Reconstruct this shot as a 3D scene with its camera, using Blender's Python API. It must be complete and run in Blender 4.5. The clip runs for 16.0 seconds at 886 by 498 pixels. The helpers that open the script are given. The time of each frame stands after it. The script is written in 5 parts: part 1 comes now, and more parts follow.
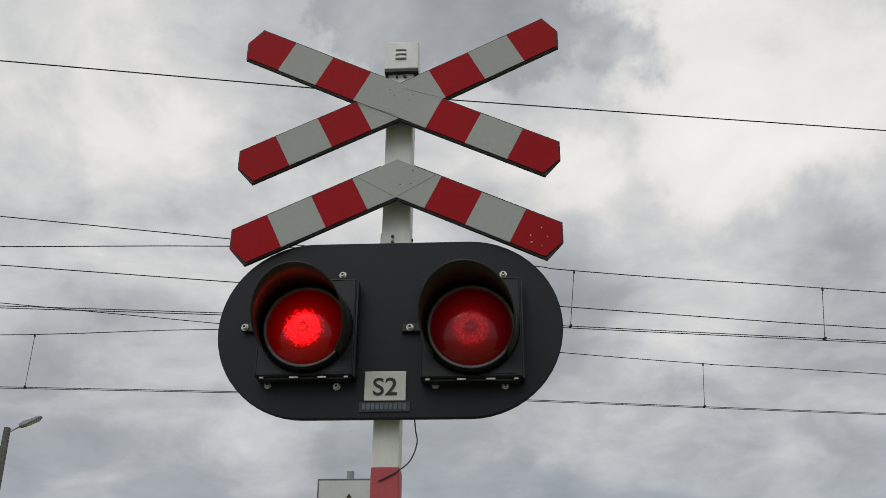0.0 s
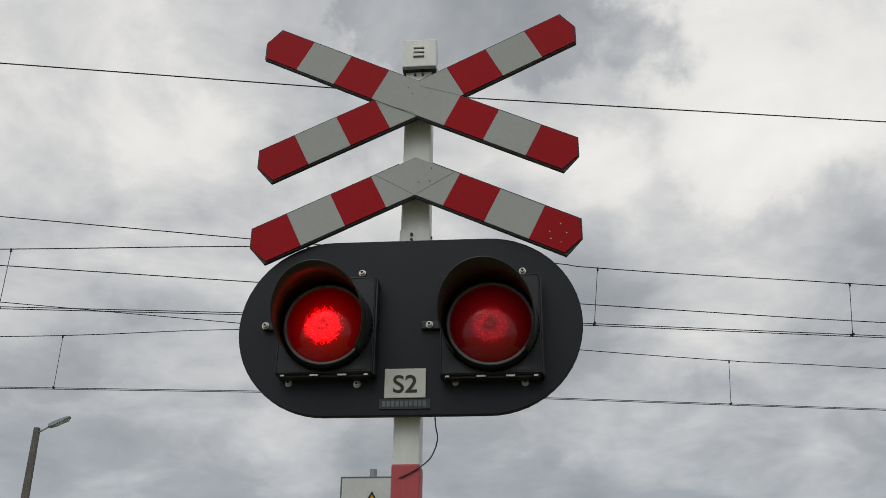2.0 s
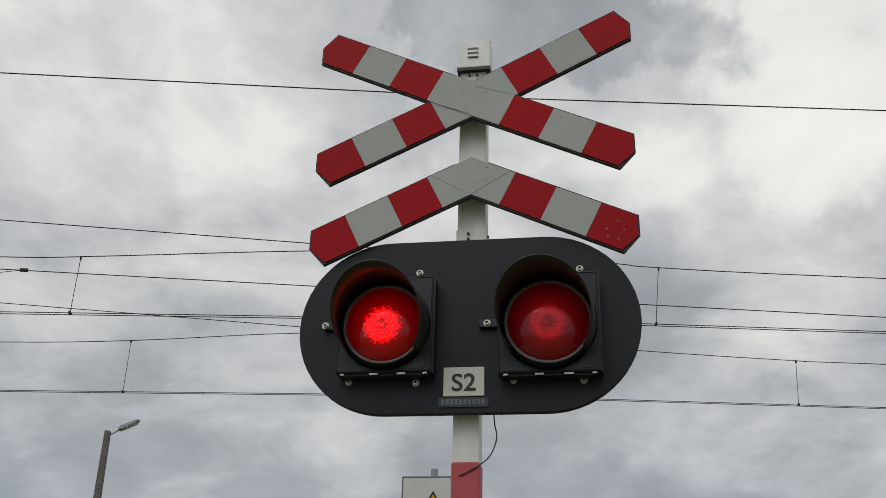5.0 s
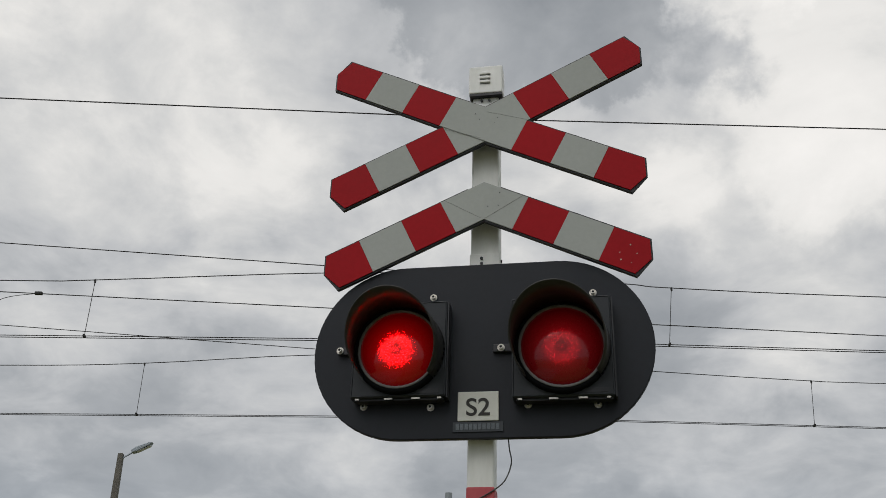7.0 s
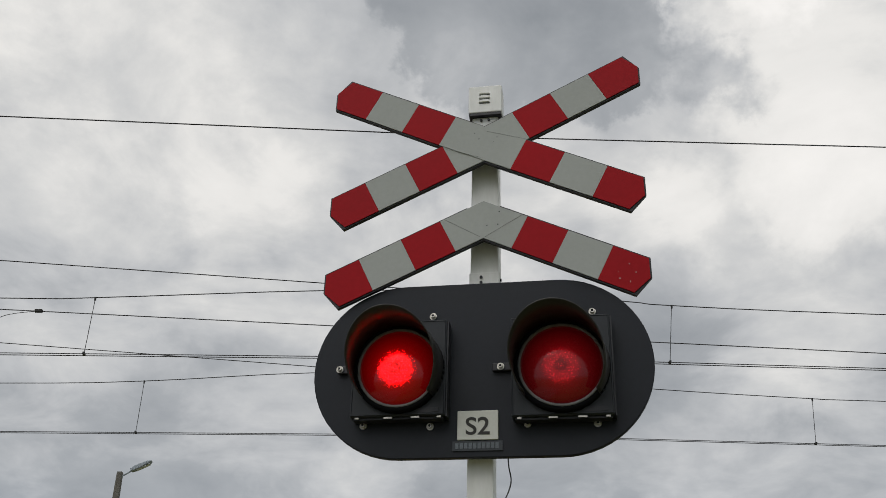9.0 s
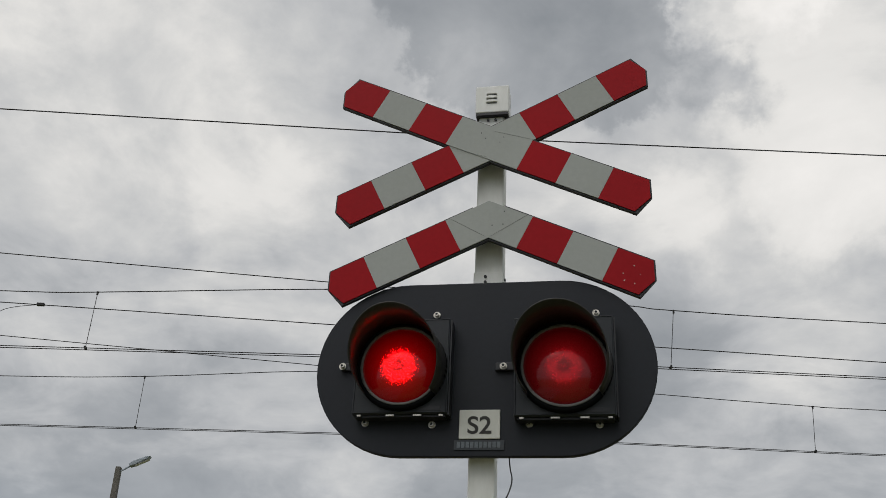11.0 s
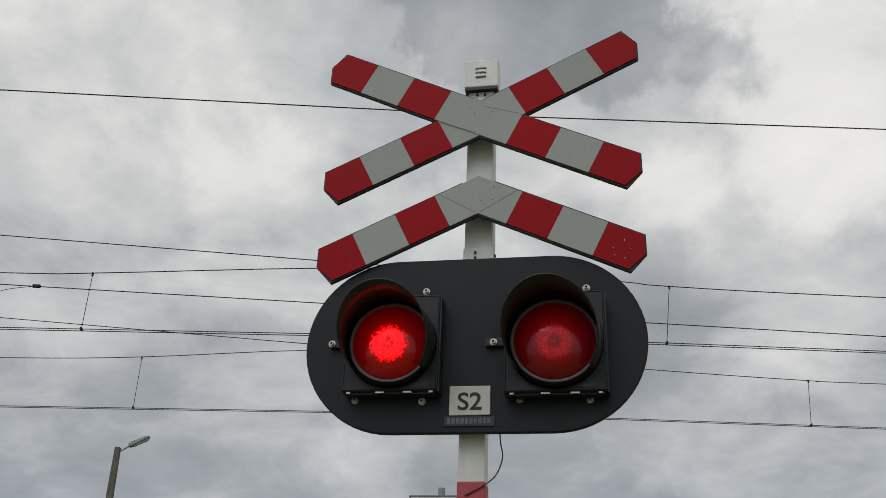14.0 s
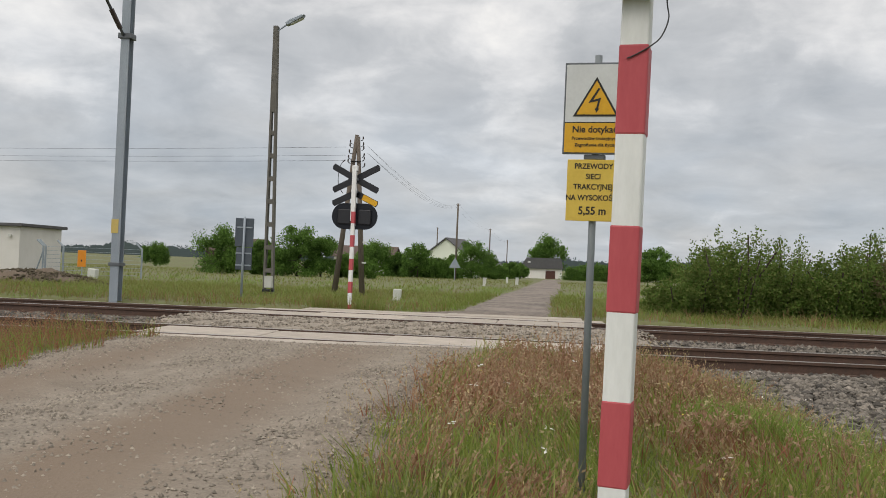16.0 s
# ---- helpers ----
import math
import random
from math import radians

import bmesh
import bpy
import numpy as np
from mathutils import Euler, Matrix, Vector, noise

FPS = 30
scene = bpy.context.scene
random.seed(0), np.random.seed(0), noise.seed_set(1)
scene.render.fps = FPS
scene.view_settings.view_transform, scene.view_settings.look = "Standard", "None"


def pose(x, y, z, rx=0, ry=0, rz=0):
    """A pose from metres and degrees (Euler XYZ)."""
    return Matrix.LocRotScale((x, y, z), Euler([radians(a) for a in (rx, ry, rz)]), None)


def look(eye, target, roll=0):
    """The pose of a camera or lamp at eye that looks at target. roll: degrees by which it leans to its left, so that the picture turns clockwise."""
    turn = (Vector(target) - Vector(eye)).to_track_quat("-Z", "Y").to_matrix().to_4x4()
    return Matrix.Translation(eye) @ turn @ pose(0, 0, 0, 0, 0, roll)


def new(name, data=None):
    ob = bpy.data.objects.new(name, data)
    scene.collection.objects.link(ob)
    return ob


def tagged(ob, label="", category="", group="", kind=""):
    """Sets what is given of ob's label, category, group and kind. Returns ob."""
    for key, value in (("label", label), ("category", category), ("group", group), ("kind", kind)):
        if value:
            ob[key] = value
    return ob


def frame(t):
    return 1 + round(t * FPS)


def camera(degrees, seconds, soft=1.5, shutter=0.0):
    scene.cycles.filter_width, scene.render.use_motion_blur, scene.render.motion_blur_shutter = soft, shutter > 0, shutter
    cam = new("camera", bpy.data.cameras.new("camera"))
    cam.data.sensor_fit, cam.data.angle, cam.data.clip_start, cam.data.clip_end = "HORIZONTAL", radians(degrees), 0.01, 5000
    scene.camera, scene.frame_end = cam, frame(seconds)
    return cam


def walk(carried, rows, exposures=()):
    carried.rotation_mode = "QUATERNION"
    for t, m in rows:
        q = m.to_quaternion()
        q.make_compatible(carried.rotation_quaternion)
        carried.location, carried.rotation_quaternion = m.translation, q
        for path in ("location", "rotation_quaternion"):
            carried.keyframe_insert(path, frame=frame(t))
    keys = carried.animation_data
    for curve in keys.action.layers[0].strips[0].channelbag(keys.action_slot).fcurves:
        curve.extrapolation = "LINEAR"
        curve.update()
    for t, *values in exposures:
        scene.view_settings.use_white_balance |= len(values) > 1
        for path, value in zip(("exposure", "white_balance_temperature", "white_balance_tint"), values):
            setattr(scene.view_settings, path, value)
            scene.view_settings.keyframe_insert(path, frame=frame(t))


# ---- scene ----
cam = camera(51.0, 16.0, soft=0.7, shutter=0.25)
PATH = [
    (0, (0.347, -2.674, 1.072), (0.244, -0.876, 1.941), -0.6),
    (0.5, (0.344, -2.681, 1.071), (0.221, -0.884, 1.94), -0.5),
    (1, (0.342, -2.684, 1.072), (0.202, -0.887, 1.94), -0.5),
    (1.5, (0.337, -2.684, 1.072), (0.189, -0.888, 1.94), -0.4),
    (2, (0.362, -2.671, 1.067), (0.208, -0.876, 1.934), -0.4),
    (2.5, (0.396, -2.673, 1.052), (0.204, -0.879, 1.915), -0.6),
    (3, (0.381, -2.667, 1.044), (0.153, -0.876, 1.905), -0.8),
    (3.5, (0.378, -2.672, 1.042), (0.134, -0.883, 1.903), -0.4),
    (4, (0.37, -2.674, 1.044), (0.114, -0.887, 1.905), 0.0),
    (6.5, (0.37, -2.696, 1.054), (0.067, -0.938, 1.957), 0.7),
    (7, (0.368, -2.702, 1.054), (0.066, -0.948, 1.966), 0.6),
    (7.5, (0.369, -2.707, 1.053), (0.067, -0.958, 1.975), 0.7),
    (8, (0.369, -2.712, 1.054), (0.067, -0.966, 1.981), 0.6),
    (8.5, (0.374, -2.713, 1.055), (0.074, -0.971, 1.989), 0.6),
    (9, (0.372, -2.713, 1.054), (0.072, -0.976, 1.999), 0.6),
    (11.5, (0.363, -2.711, 1.045), (0.058, -0.976, 1.992), 1.9),
    (12, (0.366, -2.695, 1.047), (0.061, -0.956, 1.986), 1.9),
    (12.5, (0.375, -2.681, 1.049), (0.07, -0.935, 1.976), 1.9),
    (13, (0.378, -2.678, 1.048), (0.074, -0.926, 1.964), 1.9),
    (13.5, (0.38, -2.687, 1.047), (0.077, -0.932, 1.955), 1.6),
    (14, (0.385, -2.685, 1.05), (0.084, -0.928, 1.956), 1.1),
    (14.5, (0.386, -2.68, 1.053), (0.059, -0.836, 1.755), 0.6),
    (14.6, (0.382, -2.678, 1.052), (0.037, -0.8, 1.647), 0.5),
    (14.8, (0.37, -2.655, 1.055), (-0.069, -0.754, 1.495), 1.1),
    (15, (0.357, -2.645, 1.053), (-0.194, -0.748, 1.363), 1.7),
    (15.2, (0.35, -2.626, 1.049), (-0.248, -0.728, 1.246), 2.0),
    (15.5, (0.354, -2.62, 1.043), (-0.266, -0.72, 1.141), 2.1),
    (16, (0.344, -2.632, 1.034), (-0.282, -0.733, 1.066), 2.1),
]
walk(cam, [(t, look(eye, target, roll)) for t, eye, target, roll in PATH],
     exposures=((0, -0.08, 6480, 10), (9.0, -0.06, 6500, 10), (11.5, -0.15, 6500, 10), (14.2, -0.16, 6450, 9), (14.6, 0.06, 6450, 9), (14.75, 0.20, 6450, 9), (15.0, 0.33, 6350, 9), (15.25, 0.40, 6320, 9), (15.5, 0.38, 6430, 10), (16, 0.44, 6700, 11)))


# ---- light: overcast sky with broken cloud, soft sun ----
TRACK = pose(0, 0, 0, 0, 0, 12)


def W(s, n, z=0.0):
    """A place given along the track, across it and up."""
    return TRACK @ Vector((s, n, z))


def make_world():
    world = bpy.data.worlds.new("sky")
    scene.world = world
    world.use_nodes = True
    nt = world.node_tree
    nt.nodes.clear()
    N, L = nt.nodes.new, nt.links.new

    def math_node(op, a, b, clamp=False):
        m = N("ShaderNodeMath")
        m.operation, m.use_clamp = op, clamp
        for i, v in enumerate((a, b)):
            if isinstance(v, (int, float)):
                m.inputs[i].default_value = v
            elif v is not None:
                L(v, m.inputs[i])
        return m.outputs[0]

    co = N("ShaderNodeTexCoord").outputs["Generated"]
    sep = N("ShaderNodeSeparateXYZ")
    L(co, sep.inputs[0])
    # the cloud layer lies flat overhead, so that it closes up towards the horizon
    far = math_node("ADD", math_node("ABSOLUTE", sep.outputs[2], 0), 0.25)
    flat = N("ShaderNodeCombineXYZ")
    L(math_node("DIVIDE", sep.outputs[0], far), flat.inputs[0])
    L(math_node("DIVIDE", sep.outputs[1], far), flat.inputs[1])

    def noise_node(scale, detail, rough, dist, seed):
        t = N("ShaderNodeTexNoise")
        t.noise_dimensions = "4D"
        L(flat.outputs[0], t.inputs["Vector"])
        t.inputs["W"].default_value = seed
        t.inputs["Scale"].default_value = scale
        t.inputs["Detail"].default_value = detail
        t.inputs["Roughness"].default_value = rough
        t.inputs["Distortion"].default_value = dist
        return t.outputs["Fac"]

    big = noise_node(2.2, 5, 0.5, 0.3, 3.1)
    mid = noise_node(4.6, 11, 0.57, 0.5, 7.4)
    fine = noise_node(15.0, 8, 0.6, 0.4, 1.7)
    # broken cloud overhead, flatter layers low down
    depth = N("ShaderNodeMapRange")
    depth.interpolation_type = "SMOOTHSTEP"
    L(sep.outputs[2], depth.inputs["Value"])
    depth.inputs["From Min"].default_value, depth.inputs["From Max"].default_value = 0.08, 0.42
    depth.inputs["To Min"].default_value, depth.inputs["To Max"].default_value = 0.55, 1.0
    total = math_node("ADD", math_node("MULTIPLY", big, 0.62), math_node("MULTIPLY", mid, 0.74))
    total = math_node("SUBTRACT", math_node("ADD", total, math_node("MULTIPLY", fine, 0.12)), 0.74)
    total = math_node("ADD", math_node("MULTIPLY", total, depth.outputs[0]), 0.715)
    rise = N("ShaderNodeMapRange")
    rise.interpolation_type = "SMOOTHSTEP"
    L(sep.outputs[2], rise.inputs["Value"])
    rise.inputs["From Min"].default_value, rise.inputs["From Max"].default_value = 0.02, 0.46
    rise.inputs["To Min"].default_value, rise.inputs["To Max"].default_value = 0.350, 0.160
    total = math_node("SUBTRACT", total, rise.outputs[0])
    # the cloud masses of the day: direction, reach, brighter or darker
    wob = N("ShaderNodeVectorMath")
    wob.operation = "MULTIPLY_ADD"
    nz = N("ShaderNodeTexNoise")
    L(co, nz.inputs["Vector"])
    nz.inputs["Scale"].default_value = 7.0
    nz.inputs["Detail"].default_value = 9.0
    nz.inputs["Roughness"].default_value = 0.6
    L(nz.outputs["Color"], wob.inputs[0])
    wob.inputs[1].default_value = (0.24, 0.24, 0.24)
    L(co, wob.inputs[2])
    for yaw, pitch, reach, amount, core in CLOUDS:
        d = Vector((-math.sin(radians(yaw)) * math.cos(radians(pitch)), math.cos(radians(yaw)) * math.cos(radians(pitch)), math.sin(radians(pitch))))
        dot = N("ShaderNodeVectorMath")
        dot.operation = "DISTANCE"
        L(wob.outputs[0], dot.inputs[0])
        dot.inputs[1].default_value = d + Vector((0.12, 0.12, 0.12))
        mr = N("ShaderNodeMapRange")
        mr.interpolation_type = "SMOOTHSTEP"
        L(dot.outputs["Value"], mr.inputs["Value"])
        mr.inputs["From Min"].default_value = math.tan(radians(reach))
        mr.inputs["From Max"].default_value = core * math.tan(radians(reach))
        mr.inputs["To Max"].default_value = amount
        total = math_node("ADD", total, mr.outputs[0])
    ramp = N("ShaderNodeValToRGB")
    L(total, ramp.inputs[0])
    e = ramp.color_ramp.elements
    e[0].position, e[0].color = 0.14, (0.265, 0.285, 0.307, 1)
    e[1].position, e[1].color = 0.98, (1.0, 0.975, 0.94, 1)
    for p, c in ((0.40, (0.415, 0.432, 0.450, 1)), (0.52, (0.558, 0.568, 0.578, 1)), (0.64, (0.70, 0.70, 0.69, 1)), (0.76, (0.87, 0.855, 0.825, 1))):
        k = e.new(p)
        k.color = c
    sky = N("ShaderNodeTexSky")
    sky.sky_type, sky.sun_disc = "NISHITA", False
    sky.sun_elevation, sky.sun_rotation = radians(52), radians(150)
    mix = N("ShaderNodeMix")
    mix.data_type = "RGBA"
    mix.inputs["Factor"].default_value = 0.96
    thin = N("ShaderNodeMix")
    thin.data_type, thin.blend_type = "RGBA", "MULTIPLY"
    thin.inputs["Factor"].default_value = 1.0
    L(sky.outputs[0], thin.inputs[6])
    thin.inputs[7].default_value = (0.10, 0.10, 0.10, 1)
    L(thin.outputs[2], mix.inputs[6])
    cool = N("ShaderNodeMapRange")
    cool.interpolation_type = "SMOOTHSTEP"
    L(sep.outputs[2], cool.inputs["Value"])
    cool.inputs["From Min"].default_value, cool.inputs["From Max"].default_value = 0.30, 0.04
    tint = N("ShaderNodeMix")
    tint.data_type, tint.blend_type = "RGBA", "MULTIPLY"
    patchy = math_node("SUBTRACT", math_node("MULTIPLY", noise_node(1.7, 4, 0.5, 0.2, 11.3), 3.4), 1.2, True)
    L(math_node("MULTIPLY", cool.outputs[0], patchy), tint.inputs["Factor"])
    L(ramp.outputs[0], tint.inputs[6])
    tint.inputs[7].default_value = (0.895, 0.965, 1.045, 1)
    L(tint.outputs[2], mix.inputs[7])
    bg = N("ShaderNodeBackground")
    L(mix.outputs[2], bg.inputs["Color"])
    bg.inputs["Strength"].default_value = SKY
    L(bg.outputs[0], N("ShaderNodeOutputWorld").inputs["Surface"])


SKY = 1.0
CLOUDS = ((2.2, 44, 9.5, -0.16, 0.86), (6, 43, 14, -0.08, 0.3), (-8.5, 36.5, 3.2, -0.14, 0.5), (-11.7, 37.1, 2.2, -0.10, 0.2), (-19, 35, 11, 0.25, 0.5), (-16, 46, 7.5, 0.25, 0.7),
          (33, 38, 11, 0.16, 0.3), (14, 32, 4.5, -0.08, 0.3), (24, 30, 6, 0.12, 0.3), (-5, 29, 4.5, 0.12, 0.3), (27, 17, 9, -0.08, 0.3), (2, 17, 13, -0.075, 0.2), (-11.7, 18.2, 4, 0.07, 0.3), (-12, 12, 6, -0.05, 0.3),
          (14.5, 13.3, 5, 0.10, 0.4), (-2.4, 11, 2.5, 0.08, 0.3), (-3, 7.5, 6, -0.04, 0.3), (37, 4, 9, -0.08, 0.3), (31, 9, 7, -0.06, 0.3), (42, 13, 6, 0.08, 0.3), (12.7, 4.5, 4, 0.05, 0.3))
make_world()
sun = new("sun", bpy.data.lights.new("sun", "SUN"))
sun.data.energy, sun.data.angle, sun.data.color = 1.1, radians(50), (1.0, 0.97, 0.92)
sun.matrix_world = look((-6, -14, 20), (0, 0, 0))


# ---- materials ----
def mat(name, base, dark=None, rough=0.6, metal=0.0, scale=6.0, fine=60.0, bump=0.15, depth=0.004, island=0.0, contrast=(0.35, 0.65), spec=0.5, stretch=(1, 1, 1), obj=0.0, island_to=None, thin=0.0):
    """A surface with colour that varies at two scales, uneven gloss and fine relief."""
    m = bpy.data.materials.new(name)
    m.use_nodes = True
    nt = m.node_tree
    N, L = nt.nodes.new, nt.links.new
    bsdf = nt.nodes["Principled BSDF"]
    dark = dark or tuple(c * 0.72 for c in base)
    co = N("ShaderNodeTexCoord")
    mp = N("ShaderNodeMapping")
    mp.inputs["Scale"].default_value = stretch
    L(co.outputs["Object"], mp.inputs[0])
    n1, n2 = N("ShaderNodeTexNoise"), N("ShaderNodeTexNoise")
    for n, sc, det in ((n1, scale, 6), (n2, fine, 4)):
        L(mp.outputs[0], n.inputs["Vector"])
        n.inputs["Scale"].default_value, n.inputs["Detail"].default_value = sc, det
        n.inputs["Roughness"].default_value = 0.62
    add = N("ShaderNodeMath")
    add.operation = "MULTIPLY_ADD"
    L(n2.outputs["Fac"], add.inputs[0])
    add.inputs[1].default_value = 0.45
    half = N("ShaderNodeMath")
    half.operation = "MULTIPLY"
    L(n1.outputs["Fac"], half.inputs[0])
    half.inputs[1].default_value = 0.55
    L(half.outputs[0], add.inputs[2])
    ramp = N("ShaderNodeValToRGB")
    L(add.outputs[0], ramp.inputs[0])
    e = ramp.color_ramp.elements
    e[0].position, e[0].color = contrast[0], (*dark, 1)
    e[1].position, e[1].color = contrast[1], (*base, 1)
    col = ramp.outputs[0]
    if island or obj:
        src = N("ShaderNodeNewGeometry").outputs["Random Per Island"] if island else N("ShaderNodeObjectInfo").outputs["Random"]
        mix = N("ShaderNodeMix")
        mix.data_type = "RGBA"
        if island_to:
            L(src, mix.inputs["Factor"])
            L(col, mix.inputs[6])
            mix.inputs[7].default_value = (*island_to, 1)
        else:
            mix.blend_type = "MULTIPLY"
            mix.inputs["Factor"].default_value = 1.0
            r2 = N("ShaderNodeMapRange")
            L(src, r2.inputs["Value"])
            r2.inputs["To Min"].default_value, r2.inputs["To Max"].default_value = 1 - (island or obj), 1 + (island or obj)
            L(col, mix.inputs[6])
            L(r2.outputs[0], mix.inputs[7])
        col = mix.outputs[2]
    L(col, bsdf.inputs["Base Color"])
    rr = N("ShaderNodeMapRange")
    L(n1.outputs["Fac"], rr.inputs["Value"])
    rr.inputs["To Min"].default_value, rr.inputs["To Max"].default_value = max(0.02, rough - 0.12), min(1, rough + 0.12)
    L(rr.outputs[0], bsdf.inputs["Roughness"])
    bsdf.inputs["Metallic"].default_value = metal
    bsdf.inputs["Specular IOR Level"].default_value = spec
    if bump:
        b = N("ShaderNodeBump")
        b.inputs["Strength"].default_value, b.inputs["Distance"].default_value = bump, depth
        L(add.outputs[0], b.inputs["Height"])
        L(b.outputs[0], bsdf.inputs["Normal"])
    if thin:
        tr = N("ShaderNodeBsdfTranslucent")
        L(col, tr.inputs["Color"])
        ms = N("ShaderNodeMixShader")
        ms.inputs[0].default_value = thin
        L(bsdf.outputs[0], ms.inputs[1])
        L(tr.outputs[0], ms.inputs[2])
        L(ms.outputs[0], nt.nodes["Material Output"].inputs["Surface"])
    return m


RED = mat("red_reflective_sheet", (0.36, 0.009, 0.015), (0.29, 0.007, 0.012), rough=0.6, bump=0.03, scale=3, spec=0.10)
WHITE = mat("white_reflective_sheet", (0.395, 0.415, 0.402), (0.35, 0.368, 0.355), rough=0.6, bump=0.03, scale=3, spec=0.12)
POST_WHITE = mat("white_post_paint", (0.83, 0.84, 0.83), (0.72, 0.73, 0.715), rough=0.5, bump=0.06, stretch=(1, 1, 0.25), spec=0.3)
POST_RED = mat("faded_red_post_paint", (0.52, 0.105, 0.120), (0.45, 0.080, 0.095), rough=0.55, bump=0.06, stretch=(1, 1, 0.25), spec=0.25)
BLACK = mat("black_painted_metal", (0.014, 0.016, 0.022), (0.010, 0.011, 0.015), rough=0.55, bump=0.06)
BOARD = mat("dark_slate_board", (0.0100, 0.0130, 0.0200), (0.0075, 0.0098, 0.0150), rough=0.55, bump=0.06, scale=5, spec=0.3)
HOUSING = mat("black_housing_plastic", (0.024, 0.028, 0.034), (0.017, 0.020, 0.025), rough=0.45, bump=0.06, spec=0.3)
VISOR = mat("matt_black_visor", (0.040, 0.038, 0.038), (0.026, 0.025, 0.025), rough=0.38, bump=0.08, spec=0.30, scale=14)
RING = mat("dark_rubber_ring", (0.005, 0.006, 0.007), (0.004, 0.004, 0.005), rough=0.7, spec=0.05)
STEEL = mat("zinc_bolt", (0.62, 0.60, 0.55), (0.40, 0.38, 0.34), rough=0.35, metal=0.9)
GALV = mat("galvanised_steel", (0.34, 0.385, 0.43), (0.26, 0.30, 0.34), rough=0.55, metal=0.2, scale=4, stretch=(1, 1, 0.3))
GALV_DARK = mat("weathered_grey_steel", (0.16, 0.175, 0.19), (0.10, 0.11, 0.12), rough=0.55, metal=0.3)
PLATE = mat("white_number_plate", (0.62, 0.63, 0.59), (0.54, 0.55, 0.51), rough=0.4, bump=0.03)
SEAM = mat("grey_seam", (0.20, 0.21, 0.20), rough=0.7, bump=0)
INK = mat("black_ink", (0.018, 0.017, 0.015), rough=0.6, bump=0)
BRANDBACK = mat("dark_blue_grey_strip", (0.028, 0.036, 0.046), rough=0.5)
BRANDBAR = mat("worn_light_bar", (0.15, 0.18, 0.21), (0.05, 0.06, 0.07), rough=0.5, fine=200)
YELLOW = mat("amber_sign_sheet", (0.72, 0.40, 0.018), (0.62, 0.33, 0.012), rough=0.45, bump=0.02)
YELLOW2 = mat("pale_yellow_sign_sheet", (0.70, 0.50, 0.085), (0.62, 0.43, 0.06), rough=0.45, bump=0.02)
SIGNWHITE = mat("white_sign_sheet", (0.64, 0.66, 0.66), (0.56, 0.58, 0.58), rough=0.45, bump=0.02)
CABLE = mat("dark_grey_cable", (0.045, 0.045, 0.047), rough=0.5, bump=0)
WIRE = mat("oxidised_copper_wire", (0.020, 0.020, 0.020), rough=0.6, metal=0.3, bump=0)
CONCRETE = mat("pale_concrete", (0.52, 0.455, 0.385), (0.33, 0.285, 0.238), rough=0.85, scale=2.5, bump=0.35, depth=0.006, obj=0.12)
POLECON = mat("weathered_concrete_pole", (0.165, 0.155, 0.135), (0.10, 0.095, 0.085), rough=0.85, scale=5, bump=0.3)
WOOD = mat("weathered_wooden_pole", (0.165, 0.135, 0.108), (0.085, 0.070, 0.057), rough=0.85, scale=6, fine=40, bump=0.4, stretch=(3, 3, 0.25))
RUST = mat("rusty_rail_side", (0.125, 0.072, 0.050), (0.060, 0.038, 0.030), rough=0.8, scale=8, bump=0.3)
RAILTOP = mat("worn_rail_head", (0.46, 0.43, 0.39), (0.34, 0.30, 0.27), rough=0.35, metal=0.7, stretch=(0.1, 1, 1))
STONE = mat("ballast_stone", (0.225, 0.198, 0.165), (0.070, 0.061, 0.051), rough=0.9, scale=12, bump=0.4, island=0.65)
PEBBLE = mat("pale_road_stone", (0.335, 0.292, 0.238), (0.20, 0.172, 0.138), rough=0.9, scale=12, bump=0.4, island=0.38)
# bed darker than the loose stones: its colour stands in for shade between them
BALLAST_SHADE = mat("ballast_bed", (0.095, 0.083, 0.072), (0.035, 0.030, 0.026), rough=0.95, scale=14, fine=45, bump=1.0, depth=0.04, contrast=(0.40, 0.60))
GRAVEL = mat("packed_gravel_road", (0.36, 0.312, 0.255), (0.21, 0.178, 0.142), rough=0.95, scale=1.4, fine=26, bump=1.0, depth=0.02, contrast=(0.36, 0.64))
SOIL = mat("bare_soil", (0.12, 0.10, 0.06), (0.07, 0.055, 0.035), rough=0.95)
MEADOW = mat("meadow_ground", (0.150, 0.180, 0.060), (0.125, 0.108, 0.050), rough=0.95, scale=0.13, fine=3.2, bump=0.6, depth=0.08, contrast=(0.38, 0.62))
GREEN = mat("green_grass_blade", (0.215, 0.335, 0.046), (0.120, 0.185, 0.032), rough=0.6, bump=0, island=1, island_to=(0.33, 0.335, 0.095), scale=0.9, fine=3.5, contrast=(0.40, 0.60), thin=0.45)
DRY = mat("reddish_dry_grass", (0.37, 0.135, 0.070), (0.150, 0.058, 0.036), rough=0.7, bump=0, island=1, island_to=(0.35, 0.215, 0.115), scale=1.4, fine=6, contrast=(0.40, 0.60), thin=0.25)
TAN = mat("tan_seed_heads", (0.50, 0.385, 0.225), (0.34, 0.225, 0.13), rough=0.7, bump=0, island=1, island_to=(0.34, 0.185, 0.115), scale=1.1, fine=6, thin=0.3)
STRAW = mat("straw_stem", (0.46, 0.37, 0.19), (0.34, 0.26, 0.13), rough=0.7, bump=0, island=0.3, scale=0.8, thin=0.3)
